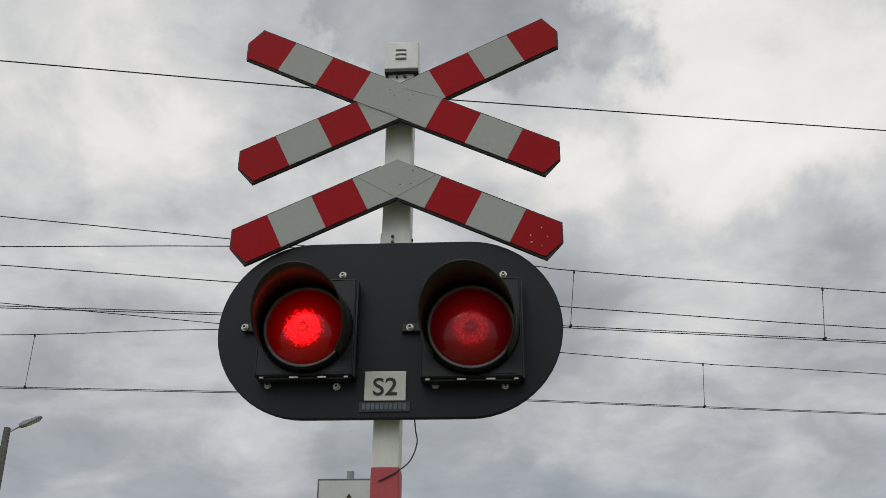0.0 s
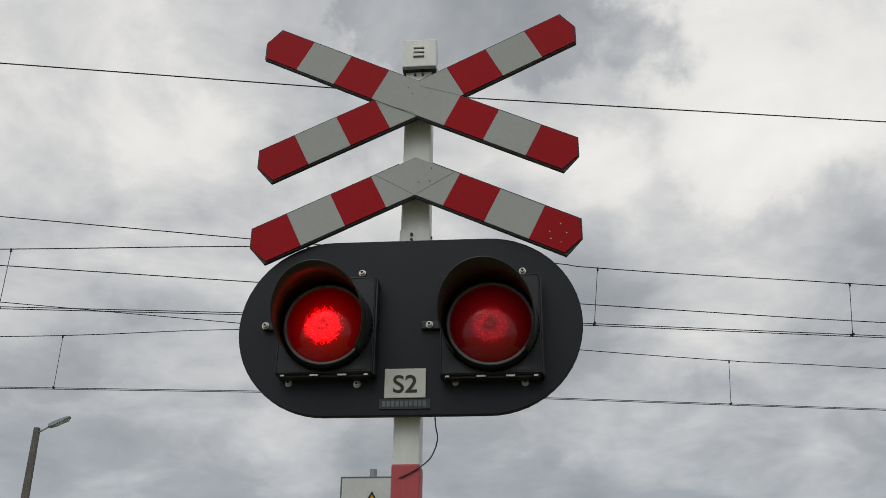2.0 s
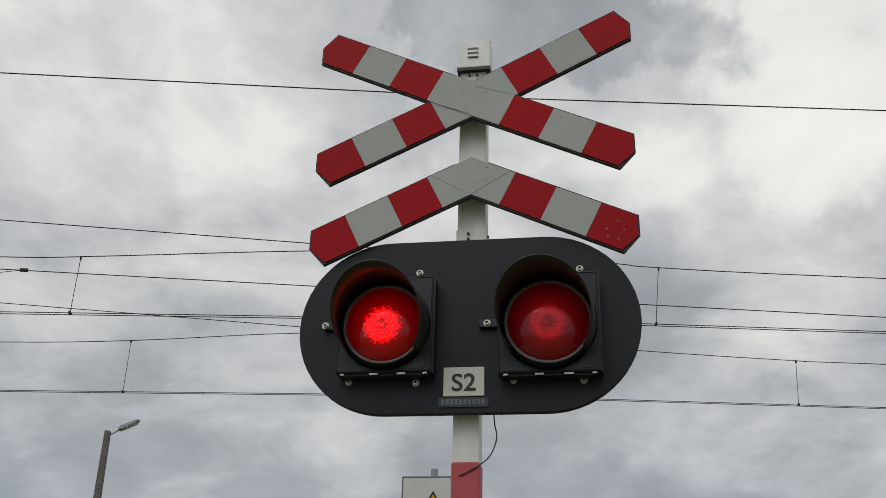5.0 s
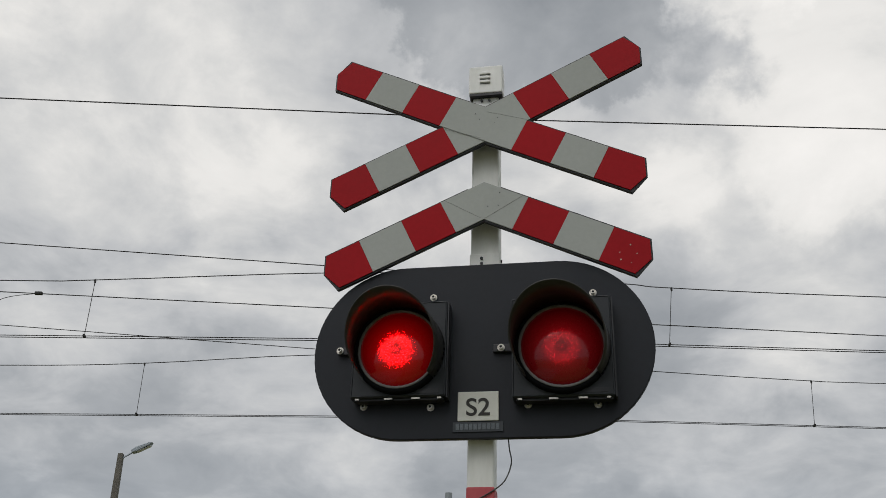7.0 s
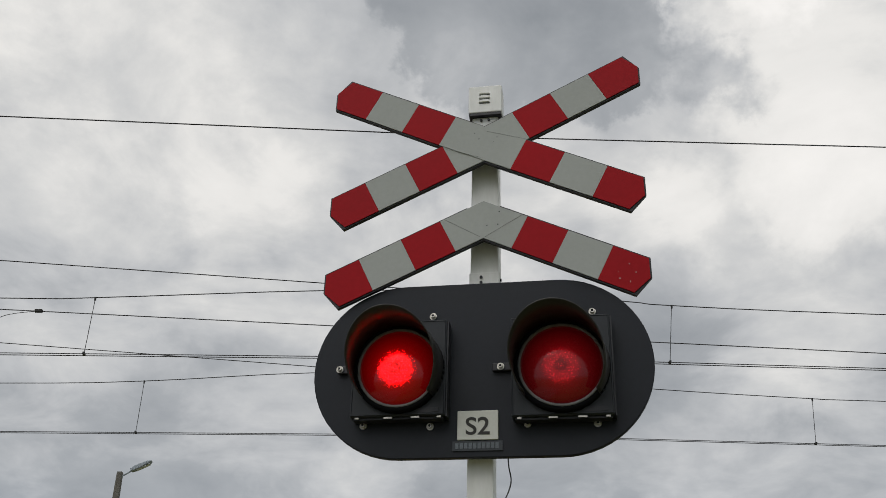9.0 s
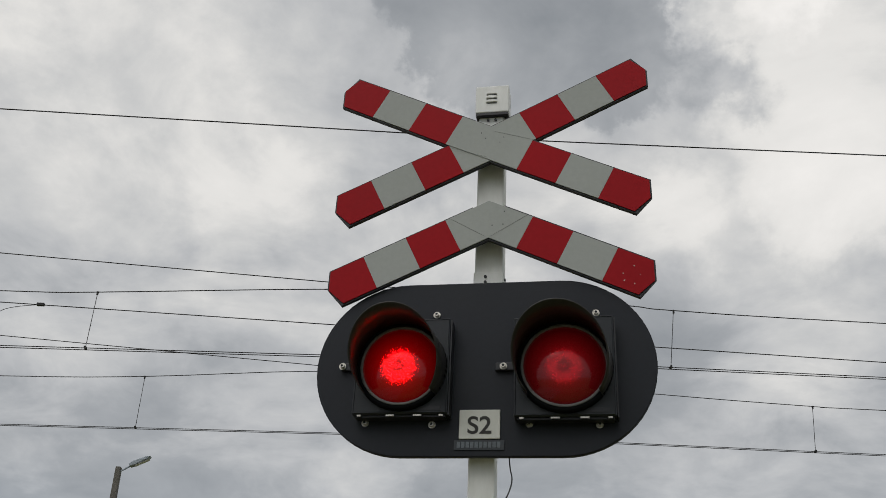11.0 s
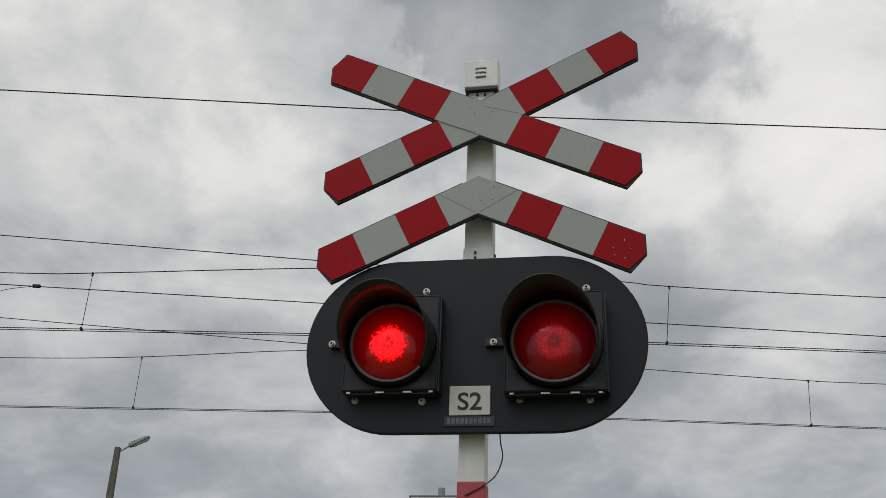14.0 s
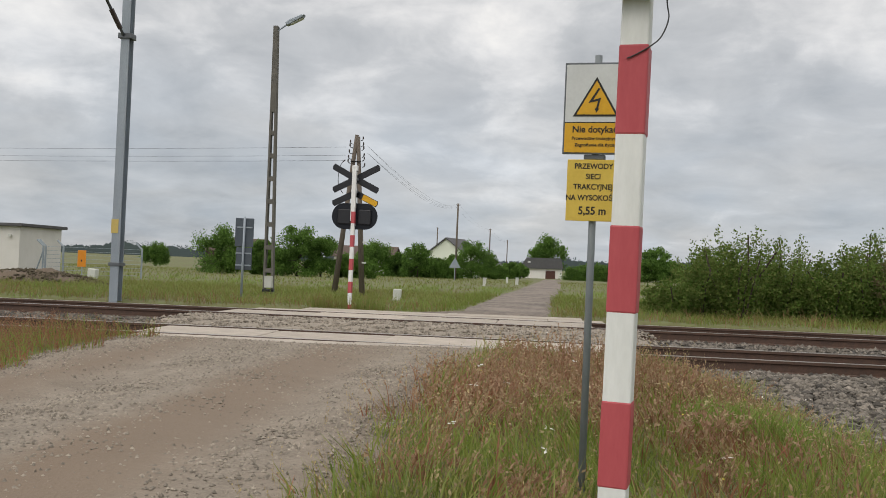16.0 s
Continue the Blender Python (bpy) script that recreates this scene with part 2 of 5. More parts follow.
FIELD = mat("field_grass_blade", (0.155, 0.245, 0.036), (0.200, 0.150, 0.052), rough=0.65, bump=0, island=1, island_to=(0.250, 0.275, 0.075), scale=0.35, fine=1.8, contrast=(0.42, 0.58), thin=0.4)
LIME = mat("fresh_grass_blade", (0.20, 0.33, 0.045), (0.15, 0.25, 0.04), rough=0.6, bump=0, island=1, island_to=(0.29, 0.37, 0.09), scale=0.6, fine=3, thin=0.45)
LEAF = mat("broad_leaf", (0.160, 0.285, 0.060), (0.095, 0.170, 0.042), rough=0.75, bump=0, island=0.35, scale=0.5, fine=2.2, thin=0.5, spec=0.08, contrast=(0.40, 0.60))
BUSHLEAF = mat("shrub_leaf", (0.135, 0.245, 0.046), (0.085, 0.140, 0.034), rough=0.75, bump=0, island=1, island_to=(0.190, 0.225, 0.070), scale=0.35, fine=2.5, thin=0.40, spec=0.06)
BROWNLEAF = mat("brownish_shrub_leaf", (0.155, 0.165, 0.070), (0.105, 0.100, 0.050), rough=0.6, bump=0, island=1, island_to=(0.20, 0.150, 0.085), scale=0.4, fine=2.5, thin=0.35, spec=0.06)
BARK = mat("grey_brown_bark", (0.10, 0.078, 0.058), (0.055, 0.043, 0.034), rough=0.9, scale=8, bump=0.5)
# distance haze is mixed into this foliage colour as a blue-grey tint
WOODS_HAZED = mat("far_wood_foliage", (0.080, 0.108, 0.112), (0.066, 0.090, 0.095), rough=0.9, bump=0, island=0.12, scale=0.02, fine=0.2)
PETAL_W = mat("white_flower", (0.75, 0.74, 0.68), rough=0.7, bump=0)
PETAL_Y = mat("yellow_flower", (0.65, 0.52, 0.06), rough=0.7, bump=0)
PLASTER = mat("pale_plaster_wall", (0.72, 0.70, 0.67), (0.62, 0.60, 0.57), rough=0.85, scale=1.2, bump=0.1)
PALEGREEN = mat("pale_green_plaster", (0.74, 0.78, 0.67), (0.66, 0.70, 0.60), rough=0.85, scale=0.8, bump=0.1)
LIMEWASH = mat("white_limewash", (0.80, 0.78, 0.74), (0.70, 0.68, 0.64), rough=0.9, scale=0.8, bump=0.1)
FARROAD = mat("worn_gravel_lane", (0.30, 0.248, 0.208), (0.105, 0.088, 0.073), rough=0.95, scale=0.7, fine=6, bump=1.0, depth=0.03, contrast=(0.38, 0.62))
SIGNPOLE = mat("grey_sign_pole", (0.20, 0.225, 0.235), (0.155, 0.175, 0.185), rough=0.55, metal=0.1, scale=5, stretch=(1, 1, 0.3))
ROOF = mat("grey_roof_sheet", (0.105, 0.103, 0.108), (0.070, 0.069, 0.073), rough=0.7, scale=2)
ROOF_BROWN = mat("brown_tile_roof", (0.125, 0.085, 0.070), (0.085, 0.058, 0.048), rough=0.8, scale=2)
DOORBROWN = mat("dark_red_brown_paint", (0.10, 0.038, 0.026), (0.065, 0.025, 0.018), rough=0.7)
LIP = mat("grey_lip", (0.17, 0.172, 0.175), (0.10, 0.102, 0.105), rough=0.5)
SIGNYELLOW = mat("faded_yellow_plate", (0.62, 0.47, 0.13), (0.50, 0.38, 0.12), rough=0.5)
RUSTCAP = mat("rust_red_lid", (0.22, 0.075, 0.040), (0.13, 0.042, 0.026), rough=0.75, scale=9)
CABINET = mat("off_white_cabinet_paint", (0.62, 0.62, 0.585), (0.50, 0.50, 0.47), rough=0.5, scale=3)
INSUL = mat("dark_glazed_insulator", (0.060, 0.045, 0.038), rough=0.25, bump=0)
SIGNBACK = mat("grey_sign_back", (0.095, 0.115, 0.140), (0.075, 0.09, 0.11), rough=0.5, metal=0.2)
ORANGE = mat("orange_plate", (0.72, 0.26, 0.012), (0.62, 0.21, 0.010), rough=0.5)


def road_material():
    """Packed gravel, worn to brown dirt along two wheel tracks."""
    m = mat("packed_gravel_road", (0.335, 0.287, 0.232), (0.175, 0.147, 0.115), rough=0.95, scale=2.6, fine=42, bump=1.0, depth=0.02, contrast=(0.36, 0.64))
    nt = m.node_tree
    N, L = nt.nodes.new, nt.links.new
    bsdf = nt.nodes["Principled BSDF"]
    was = bsdf.inputs["Base Color"].links[0].from_socket
    mp = N("ShaderNodeMapping")
    mp.inputs["Rotation"].default_value = (0, 0, radians(-12))
    L(N("ShaderNodeTexCoord").outputs["Object"], mp.inputs[0])
    sep = N("ShaderNodeSeparateXYZ")
    L(mp.outputs[0], sep.inputs[0])
    nz = N("ShaderNodeTexNoise")
    L(mp.outputs[0], nz.inputs["Vector"])
    nz.inputs["Scale"].default_value, nz.inputs["Detail"].default_value = 1.3, 6
    off = N("ShaderNodeMath")
    off.operation = "MULTIPLY_ADD"
    L(nz.outputs["Fac"], off.inputs[0])
    off.inputs[1].default_value = 0.35
    L(sep.outputs[0], off.inputs[2])
    pos = N("ShaderNodeMapRange")
    L(off.outputs[0], pos.inputs["Value"])
    pos.inputs["From Min"].default_value, pos.inputs["From Max"].default_value = -5.6, -0.9
    ramp = N("ShaderNodeValToRGB")
    L(pos.outputs[0], ramp.inputs[0])
    e = ramp.color_ramp.elements
    e[0].position, e[0].color = 0.0, (0.25, 0.25, 0.25, 1)
    e[1].position, e[1].color = 1.0, (0.45, 0.45, 0.45, 1)
    for p, v in ((0.18, 0.10), (0.29, 0.90), (0.40, 0.15), (0.58, 0.05), (0.645, 0.95), (0.74, 0.80), (0.85, 0.10)):
        k = e.new(p)
        k.color = (v, v, v, 1)
    mix = N("ShaderNodeMix")
    mix.data_type = "RGBA"
    L(ramp.outputs[0], mix.inputs["Factor"])
    L(was, mix.inputs[6])
    mix.inputs[7].default_value = (0.205, 0.152, 0.108, 1)
    L(mix.outputs[2], bsdf.inputs["Base Color"])
    return m


TRACKROAD = road_material()


def lens_material(strength, beam, warm):
    """Red signal glass with a lit cluster behind its middle."""
    m = mat("red_signal_glass_%d" % round(strength * 10), (0.040, 0.0012, 0.0025), (0.025, 0.0008, 0.0016), rough=0.14, scale=30, fine=220, bump=0.04, depth=0.002, spec=0.4)
    nt = m.node_tree
    N, L = nt.nodes.new, nt.links.new
    bsdf = nt.nodes["Principled BSDF"]
    co = N("ShaderNodeTexCoord").outputs["Object"]
    sep = N("ShaderNodeSeparateXYZ")
    L(co, sep.inputs[0])
    comb = N("ShaderNodeCombineXYZ")
    L(sep.outputs[0], comb.inputs[0])
    drop = N("ShaderNodeMath")
    drop.operation = "ADD"
    L(sep.outputs[2], drop.inputs[0])
    drop.inputs[1].default_value = 0.014
    L(drop.outputs[0], comb.inputs[2])
    ln = N("ShaderNodeVectorMath")
    ln.operation = "LENGTH"
    L(comb.outputs[0], ln.inputs[0])
    def fall_off(points):
        f = N("ShaderNodeValToRGB")
        L(ln.outputs["Value"], f.inputs[0])
        e = f.color_ramp.elements
        e[0].position, e[0].color = points[0][0], (*(points[0][1],) * 3, 1)
        e[1].position, e[1].color = points[-1][0], (*(points[-1][1],) * 3, 1)
        for p, v in points[1:-1]:
            e.new(p).color = (v, v, v, 1)
        return f.outputs[0]

    core = fall_off(((0.0, 0.75), (0.012, 0.30), (0.022, 0.75), (0.034, 1.0), (0.046, 0.80), (0.056, 0.15), (0.064, 0.0)))
    halo = fall_off(((0.0, 0.30), (0.014, 0.26), (0.028, 0.52), (0.045, 0.50), (0.058, 0.25), (0.085, 0.14), (0.12, 0.055)))
    cell = N("ShaderNodeTexVoronoi")
    L(comb.outputs[0], cell.inputs["Vector"])
    cell.inputs["Scale"].default_value = 220
    spark = N("ShaderNodeMapRange")
    L(cell.outputs["Distance"], spark.inputs["Value"])
    spark.inputs["From Min"].default_value, spark.inputs["From Max"].default_value = 0.10, 0.36
    spark.inputs["To Min"].default_value, spark.inputs["To Max"].default_value = beam, 0.006 * beam
    mul = N("ShaderNodeMath")
    mul.operation = "MULTIPLY_ADD"
    L(core, mul.inputs[0])
    L(spark.outputs[0], mul.inputs[1])
    L(halo, mul.inputs[2])
    mul2 = N("ShaderNodeMath")
    mul2.operation = "MULTIPLY"
    L(mul.outputs[0], mul2.inputs[0])
    mul2.inputs[1].default_value = strength
    bsdf.inputs["Emission Color"].default_value = (1.0, warm, warm * 1.8, 1)
    L(mul2.outputs[0], bsdf.inputs["Emission Strength"])
    return m


# ---- mesh helpers ----
def thing(name, label, category, group="", m=None, kind=""):
    ob = new(name)
    ob.empty_display_size = 0.1
    if m is not None:
        ob.matrix_world = m
    return tagged(ob, label, category, group, kind)


def part(name, bm, material, parent=None, label="", smooth=False):
    if smooth:
        for f in bm.faces:
            f.smooth = True
    bmesh.ops.recalc_face_normals(bm, faces=bm.faces)
    me = bpy.data.meshes.new(name)
    bm.to_mesh(me)
    bm.free()
    me.materials.append(material)
    ob = new(name, me)
    if parent is not None:
        ob.parent = parent
    if label:
        ob["label"] = label
    return ob


def share(ob, parent, m):
    """One more piece on the same mesh."""
    o = new(ob.name.split(".")[0], ob.data)
    o.parent, o.matrix_basis = parent, m
    return o


def box(x0, x1, y0, y1, z0, z1, bevel=0.0, bm=None):
    own = bmesh.new()
    bmesh.ops.create_cube(own, size=1)
    for v in own.verts:
        v.co = Vector((x0 + (v.co.x + 0.5) * (x1 - x0), y0 + (v.co.y + 0.5) * (y1 - y0), z0 + (v.co.z + 0.5) * (z1 - z0)))
    if bevel:
        bmesh.ops.bevel(own, geom=own.edges[:], offset=bevel, segments=2, affect="EDGES", profile=0.5)
    return own if bm is None else join(bm, own)


def join(bm, other):
    me = bpy.data.meshes.new("tmp")
    other.to_mesh(me)
    other.free()
    bm.from_mesh(me)
    bpy.data.meshes.remove(me)
    return bm


def prism(pts, y0, y1, bevel=0.0):
    """A plate: an outline in x and z, from y0 to y1."""
    bm = bmesh.new()
    vs = [bm.verts.new((x, y0, z)) for x, z in pts]
    f = bm.faces.new(vs)
    r = bmesh.ops.extrude_face_region(bm, geom=[f])
    bmesh.ops.translate(bm, verts=[v for v in r["geom"] if isinstance(v, bmesh.types.BMVert)], vec=(0, y1 - y0, 0))
    if bevel:
        bmesh.ops.bevel(bm, geom=[e for e in bm.edges if abs(e.verts[0].co.y - e.verts[1].co.y) < 1e-6], offset=bevel, segments=2, affect="EDGES", profile=0.5)
    return bm


def cyl(p0, p1, r0, r1=None, seg=12, caps=True, bm=None):
    bm = bm or bmesh.new()
    p0, p1 = Vector(p0), Vector(p1)
    q = (p1 - p0).to_track_quat("Z", "Y").to_matrix().to_4x4()
    bmesh.ops.create_cone(bm, cap_ends=caps, segments=seg, radius1=r0, radius2=r0 if r1 is None else r1, depth=(p1 - p0).length,
                          matrix=Matrix.Translation((p0 + p1) / 2) @ q)
    return bm


def tube(pts, r, seg=6, bm=None):
    """A round rod along points."""
    bm = bm or bmesh.new()
    pts = [Vector(p) for p in pts]
    rings = []
    for i, p in enumerate(pts):
        d = (pts[min(i + 1, len(pts) - 1)] - pts[max(i - 1, 0)]).normalized()
        q = d.to_track_quat("Z", "Y")
        rings.append([bm.verts.new(p + q @ Vector((r * math.cos(2 * math.pi * k / seg), r * math.sin(2 * math.pi * k / seg), 0))) for k in range(seg)])
    for a, b in zip(rings, rings[1:]):
        for k in range(seg):
            bm.faces.new((a[k], a[(k + 1) % seg], b[(k + 1) % seg], b[k]))
    bm.faces.new(rings[0][::-1])
    bm.faces.new(rings[-1])
    return bm


def smooth_line(pts, steps=6):
    """Points of a curve through the given ones."""
    pts = [Vector(p) for p in pts]
    out = []
    for i in range(len(pts) - 1):
        a, b, c, d = pts[max(i - 1, 0)], pts[i], pts[i + 1], pts[min(i + 2, len(pts) - 1)]
        for k in range(steps):
            t = k / steps
            out.append(0.5 * (2 * b + (c - a) * t + (2 * a - 5 * b + 4 * c - d) * t * t + (3 * b - a - 3 * c + d) * t ** 3))
    return out + [pts[-1]]


def lettering(text, size, x, z, y, parent, material, squeeze=1.0, name="lettering", bold=0.02):
    cu = bpy.data.curves.new("text", "FONT")
    cu.body, cu.size, cu.align_x, cu.align_y = text, size, "CENTER", "CENTER"
    cu.extrude = 0.0006
    cu.offset = size * bold
    tmp = new("text", cu)
    me = bpy.data.meshes.new_from_object(tmp.evaluated_get(bpy.context.evaluated_depsgraph_get()))
    bpy.data.objects.remove(tmp)
    me.name = name
    me.materials.clear()
    me.materials.append(material)
    ob = new(name, me)
    ob.parent = parent
    ob.matrix_basis = pose(x, y, z, 90, 0, 0) @ Matrix.Diagonal((squeeze, 1, 1, 1))
    return ob


def sheet(name, verts, faces, material, label, category, kind="stuff", smooth=False):
    """A mesh from computed arrays."""
    me = bpy.data.meshes.new(name)
    verts, faces = np.asarray(verts, dtype=np.float32), np.asarray(faces, dtype=np.int32)
    k = faces.shape[1]
    me.vertices.add(len(verts))
    me.vertices.foreach_set("co", verts.ravel())
    me.loops.add(faces.size)
    me.loops.foreach_set("vertex_index", faces.ravel())
    me.polygons.add(len(faces))
    me.polygons.foreach_set("loop_start", np.arange(0, faces.size, k, dtype=np.int32))
    me.polygons.foreach_set("use_smooth", np.full(len(faces), smooth))
    me.update(calc_edges=True)
    me.materials.append(material)
    return tagged(new(name, me), label, category, "", kind)


# ---- ground ----
def ease(a, b, x):
    t = np.clip((np.asarray(x, dtype=float) - a) / (b - a), 0, 1)
    return t * t * (3 - 2 * t)


def ground_z(s, n):
    """Height of the ground along and across the track."""
    s, n = np.asarray(s, dtype=float), np.asarray(n, dtype=float)
    mid = np.interp(n, [-400, -2.7, 0, 2, 8.5], [-0.75, -0.46, -0.22, -0.10, -0.03])
    side = np.interp(n, [-400, -2.7, 2, 6, 8.5], [-0.75, -0.5, -0.33, -0.46, -0.48])
    near = mid + (side - mid) * np.maximum(ease(0.6, 2.6, s), ease(-6.0, -9.0, s) * 0.8)
    bed = -0.5
    far = np.where(n < 200, -0.03 - 0.008 * np.maximum(n - 17, 0), -1.494)
    z = np.where(n < 8.5, near, np.where(n > 17.4, far, bed))
    blend = ease(8.4, 9.0, n) * (1 - ease(16.6, 17.4, n))
    z = np.where((n >= 8.4) & (n < 9.0), near * (1 - ease(8.4, 9.0, n)) + bed * ease(8.4, 9.0, n), z)
    z = np.where((n > 16.6) & (n <= 17.4), bed * (1 - ease(16.6, 17.4, n)) + far * ease(16.6, 17.4, n), z)
    return z + 0.02 * np.sin(s * 1.3 + n * 0.7) * np.cos(n * 1.1 - s * 0.4) * (1 - blend)


def grid_sheet(name, ss, ns, zf, material, label, category, kind="structure"):
    S, Nn = np.meshgrid(ss, ns)
    Z = zf(S, Nn)
    a = math.radians(12)
    V = np.stack([S * math.cos(a) - Nn * math.sin(a), S * math.sin(a) + Nn * math.cos(a), Z], -1).reshape(-1, 3)
    w, h = len(ss), len(ns)
    i = (np.arange(h - 1)[:, None] * w + np.arange(w - 1)[None, :]).ravel()
    return sheet(name, V, np.stack([i, i + 1, i + w + 1, i + w], 1), material, label, category, kind, True)


def spaced(lo, hi, fine0, fine1, step):
    mid = np.arange(fine0, fine1, step)
    left = fine0 - np.geomspace(step, fine0 - lo, 26)[::-1]
    right = fine1 - step + np.geomspace(step, hi - fine1, 26)
    return np.concatenate([left, mid, right])


grid_sheet("ground", spaced(-4000, 4000, -14, 12, 0.25), spaced(-600, 4500, -4, 32, 0.25), ground_z, MEADOW,
           "flat green meadow ground reaching to the horizon", "ground")


def wobble(n, k, amount):
    return amount * (np.sin(n * 1.7 + k) + 0.6 * np.sin(n * 4.1 + 2 * k) + 0.35 * np.sin(n * 9.3 + 3 * k))


def road_z(s, n):
    """Surface of the near road with its wheel tracks."""
    lo = np.interp(n, [-8, 0, 5, 8.6], [-7.5, -5.6, -5.1, -5.7])
    hi = np.interp(n, [-8, 0, 2, 5, 7, 8.6], [-2.2, -1.05, -1.08, -1.05, -0.95, 0.9])
    t = (s - lo) / (hi - lo)
    dip = -0.045 * (np.exp(-((t - 0.30) / 0.075) ** 2) + np.exp(-((t - 0.74) / 0.075) ** 2)) + 0.02 * np.exp(-((t - 0.52) / 0.1) ** 2)
    return ground_z(s, n) + 0.055 * np.clip(np.minimum(t, 1 - t) / 0.06, -0.5, 1) + dip * np.clip((8.3 - n) / 2, 0, 1)


def road(name, ns, left, right, lift, material, label, category="road"):
    """A strip of road between two edges that wander a little."""
    t = np.linspace(0, 1, 26)
    nn = np.asarray(ns)
    lo = np.interp(nn, [p[0] for p in left], [p[1] for p in left]) + wobble(nn, 1, 0.05)
    hi = np.interp(nn, [p[0] for p in right], [p[1] for p in right]) + wobble(nn, 4, 0.05)
    S = lo[:, None] + (hi - lo)[:, None] * t[None, :]
    Nn = np.repeat(nn[:, None], len(t), 1)
    rut = -0.045 * (np.exp(-((t - 0.30) / 0.075) ** 2) + np.exp(-((t - 0.74) / 0.075) ** 2)) + 0.02 * np.exp(-((t - 0.52) / 0.1) ** 2)
    edge = np.minimum(1, np.minimum(t, 1 - t) / 0.06)
    Z = ground_z(S, Nn) + lift * edge[None, :] - 0.03 * (1 - edge[None, :]) + rut[None, :] * np.clip((8.3 - Nn) / 2, 0, 1) * (Nn < 9)
    a = math.radians(12)
    V = np.stack([S * math.cos(a) - Nn * math.sin(a), S * math.sin(a) + Nn * math.cos(a), Z], -1).reshape(-1, 3)
    w, h = len(t), len(nn)
    i = (np.arange(h - 1)[:, None] * w + np.arange(w - 1)[None, :]).ravel()
    return sheet(name, V, np.stack([i, i + 1, i + w + 1, i + w], 1), material, label, category, "structure", True)


road("road", np.arange(-8, 8.75, 0.2), [(-8, -7.5), (0, -5.6), (5, -5.1), (8.6, -5.7)], [(-8, -2.2), (0, -1.05), (2, -1.08), (5, -1.05), (7, -0.95), (8.6, 0.9)], 0.055, TRACKROAD,
     "rutted gravel road of pale packed stone leading to the crossing")
road("road_far", np.concatenate([np.arange(16.8, 40, 0.4), np.arange(40, 190, 3)]), [(17, -4.6), (17.6, -2.1), (30, -2.0), (75, -1.4), (190, 0)], [(17, 0.6), (17.6, -0.05), (30, 0.1), (75, 1.3), (190, 3.4)], 0.05, FARROAD,
     "narrow grey road running away through the meadow")


# ---- railway ----
NEAR, FAR = 10.45, 14.75


def bed_z(s, n):
    out = np.maximum(8.7 - n, 0) * 0.062 + np.maximum(n - 16.3, 0) * 0.35
    lift = 0.01 * np.sin(s * 9 + n * 5) + 0.012 * np.sin(n * 11 - s * 6)
    cross = ease(-7.2, -6.2, s) * (1 - ease(1.2, 2.0, s))
    heap = 0.05 * ease(11.2, 11.7, n) + 0.035 * ease(11.5, 12.2, n) * (1 - ease(13.2, 13.8, n))
    return -0.24 - out + lift + heap - 0.16 * cross


grid_sheet("ballast_bed", np.concatenate([np.linspace(-400, -16, 30), np.arange(-15.8, 12, 0.2), np.linspace(12, 400, 30)]), np.arange(5.9, 17.35, 0.15), bed_z, BALLAST_SHADE,
           "bed of crushed stone under the railway tracks, darkened for shade between stones", "ballast")


def rail_profile():
    return [(-0.072, -0.172), (0.072, -0.172), (0.072, -0.160), (0.012, -0.142), (0.009, -0.050), (0.035, -0.038), (0.035, -0.004), (-0.035, -0.004), (-0.035, -0.038), (-0.009, -0.050), (-0.012, -0.142), (-0.072, -0.160)]


def swept(profile, s0, s1):
    bm = bmesh.new()
    a = [bm.verts.new((s0, y, z)) for y, z in profile]
    b = [bm.verts.new((s1, y, z)) for y, z in profile]
    for i in range(len(a)):
        j = (i + 1) % len(a)
        bm.faces.new((a[i], a[j], b[j], b[i]))
    bm.faces.new(a)
    bm.faces.new(b)
    return bm


def railway_track(centre, level, group):
    t = thing("railway_track", "railway track of brown rusty rails with polished heads on sleepers", "railway track", group, TRACK @ pose(0, 0, level))
    for off in (-0.75, 0.75):
        r = part("rail", swept(rail_profile(), -400, 400), RUST, t)
        r.matrix_basis = pose(0, centre + off, 0)
        h = part("rail_head", box(-400, 400, -0.034, 0.034, -0.004, 0.001), RAILTOP, r, "bright worn running surface")
    first = clip = None
    for k in range(-26, 22):
        s = k * 0.62
        if -6.2 < s < 1.3:
            continue
        if first is None:
            first = part("sleeper", box(-0.13, 0.13, -1.28, 1.28, -0.33, -0.174, 0.02), CONCRETE, t)
            first.matrix_basis = pose(s, centre, 0)
        else:
            share(first, t, pose(s, centre, 0))
        for off in (-0.75, 0.75):
            for side in (-0.10, 0.10):
                if clip is None:
                    clip = part("rail_clip", box(-0.05, 0.05, -0.03, 0.03, -0.174, -0.135, 0.01), RUST, t)
                    clip.matrix_basis = pose(s, centre + off + side, 0)
                else:
                    share(clip, t, pose(s, centre + off + side, 0))
    return t


railway_track(NEAR, -0.05, "pair of railway tracks")
railway_track(FAR, 0.0, "pair of railway tracks")

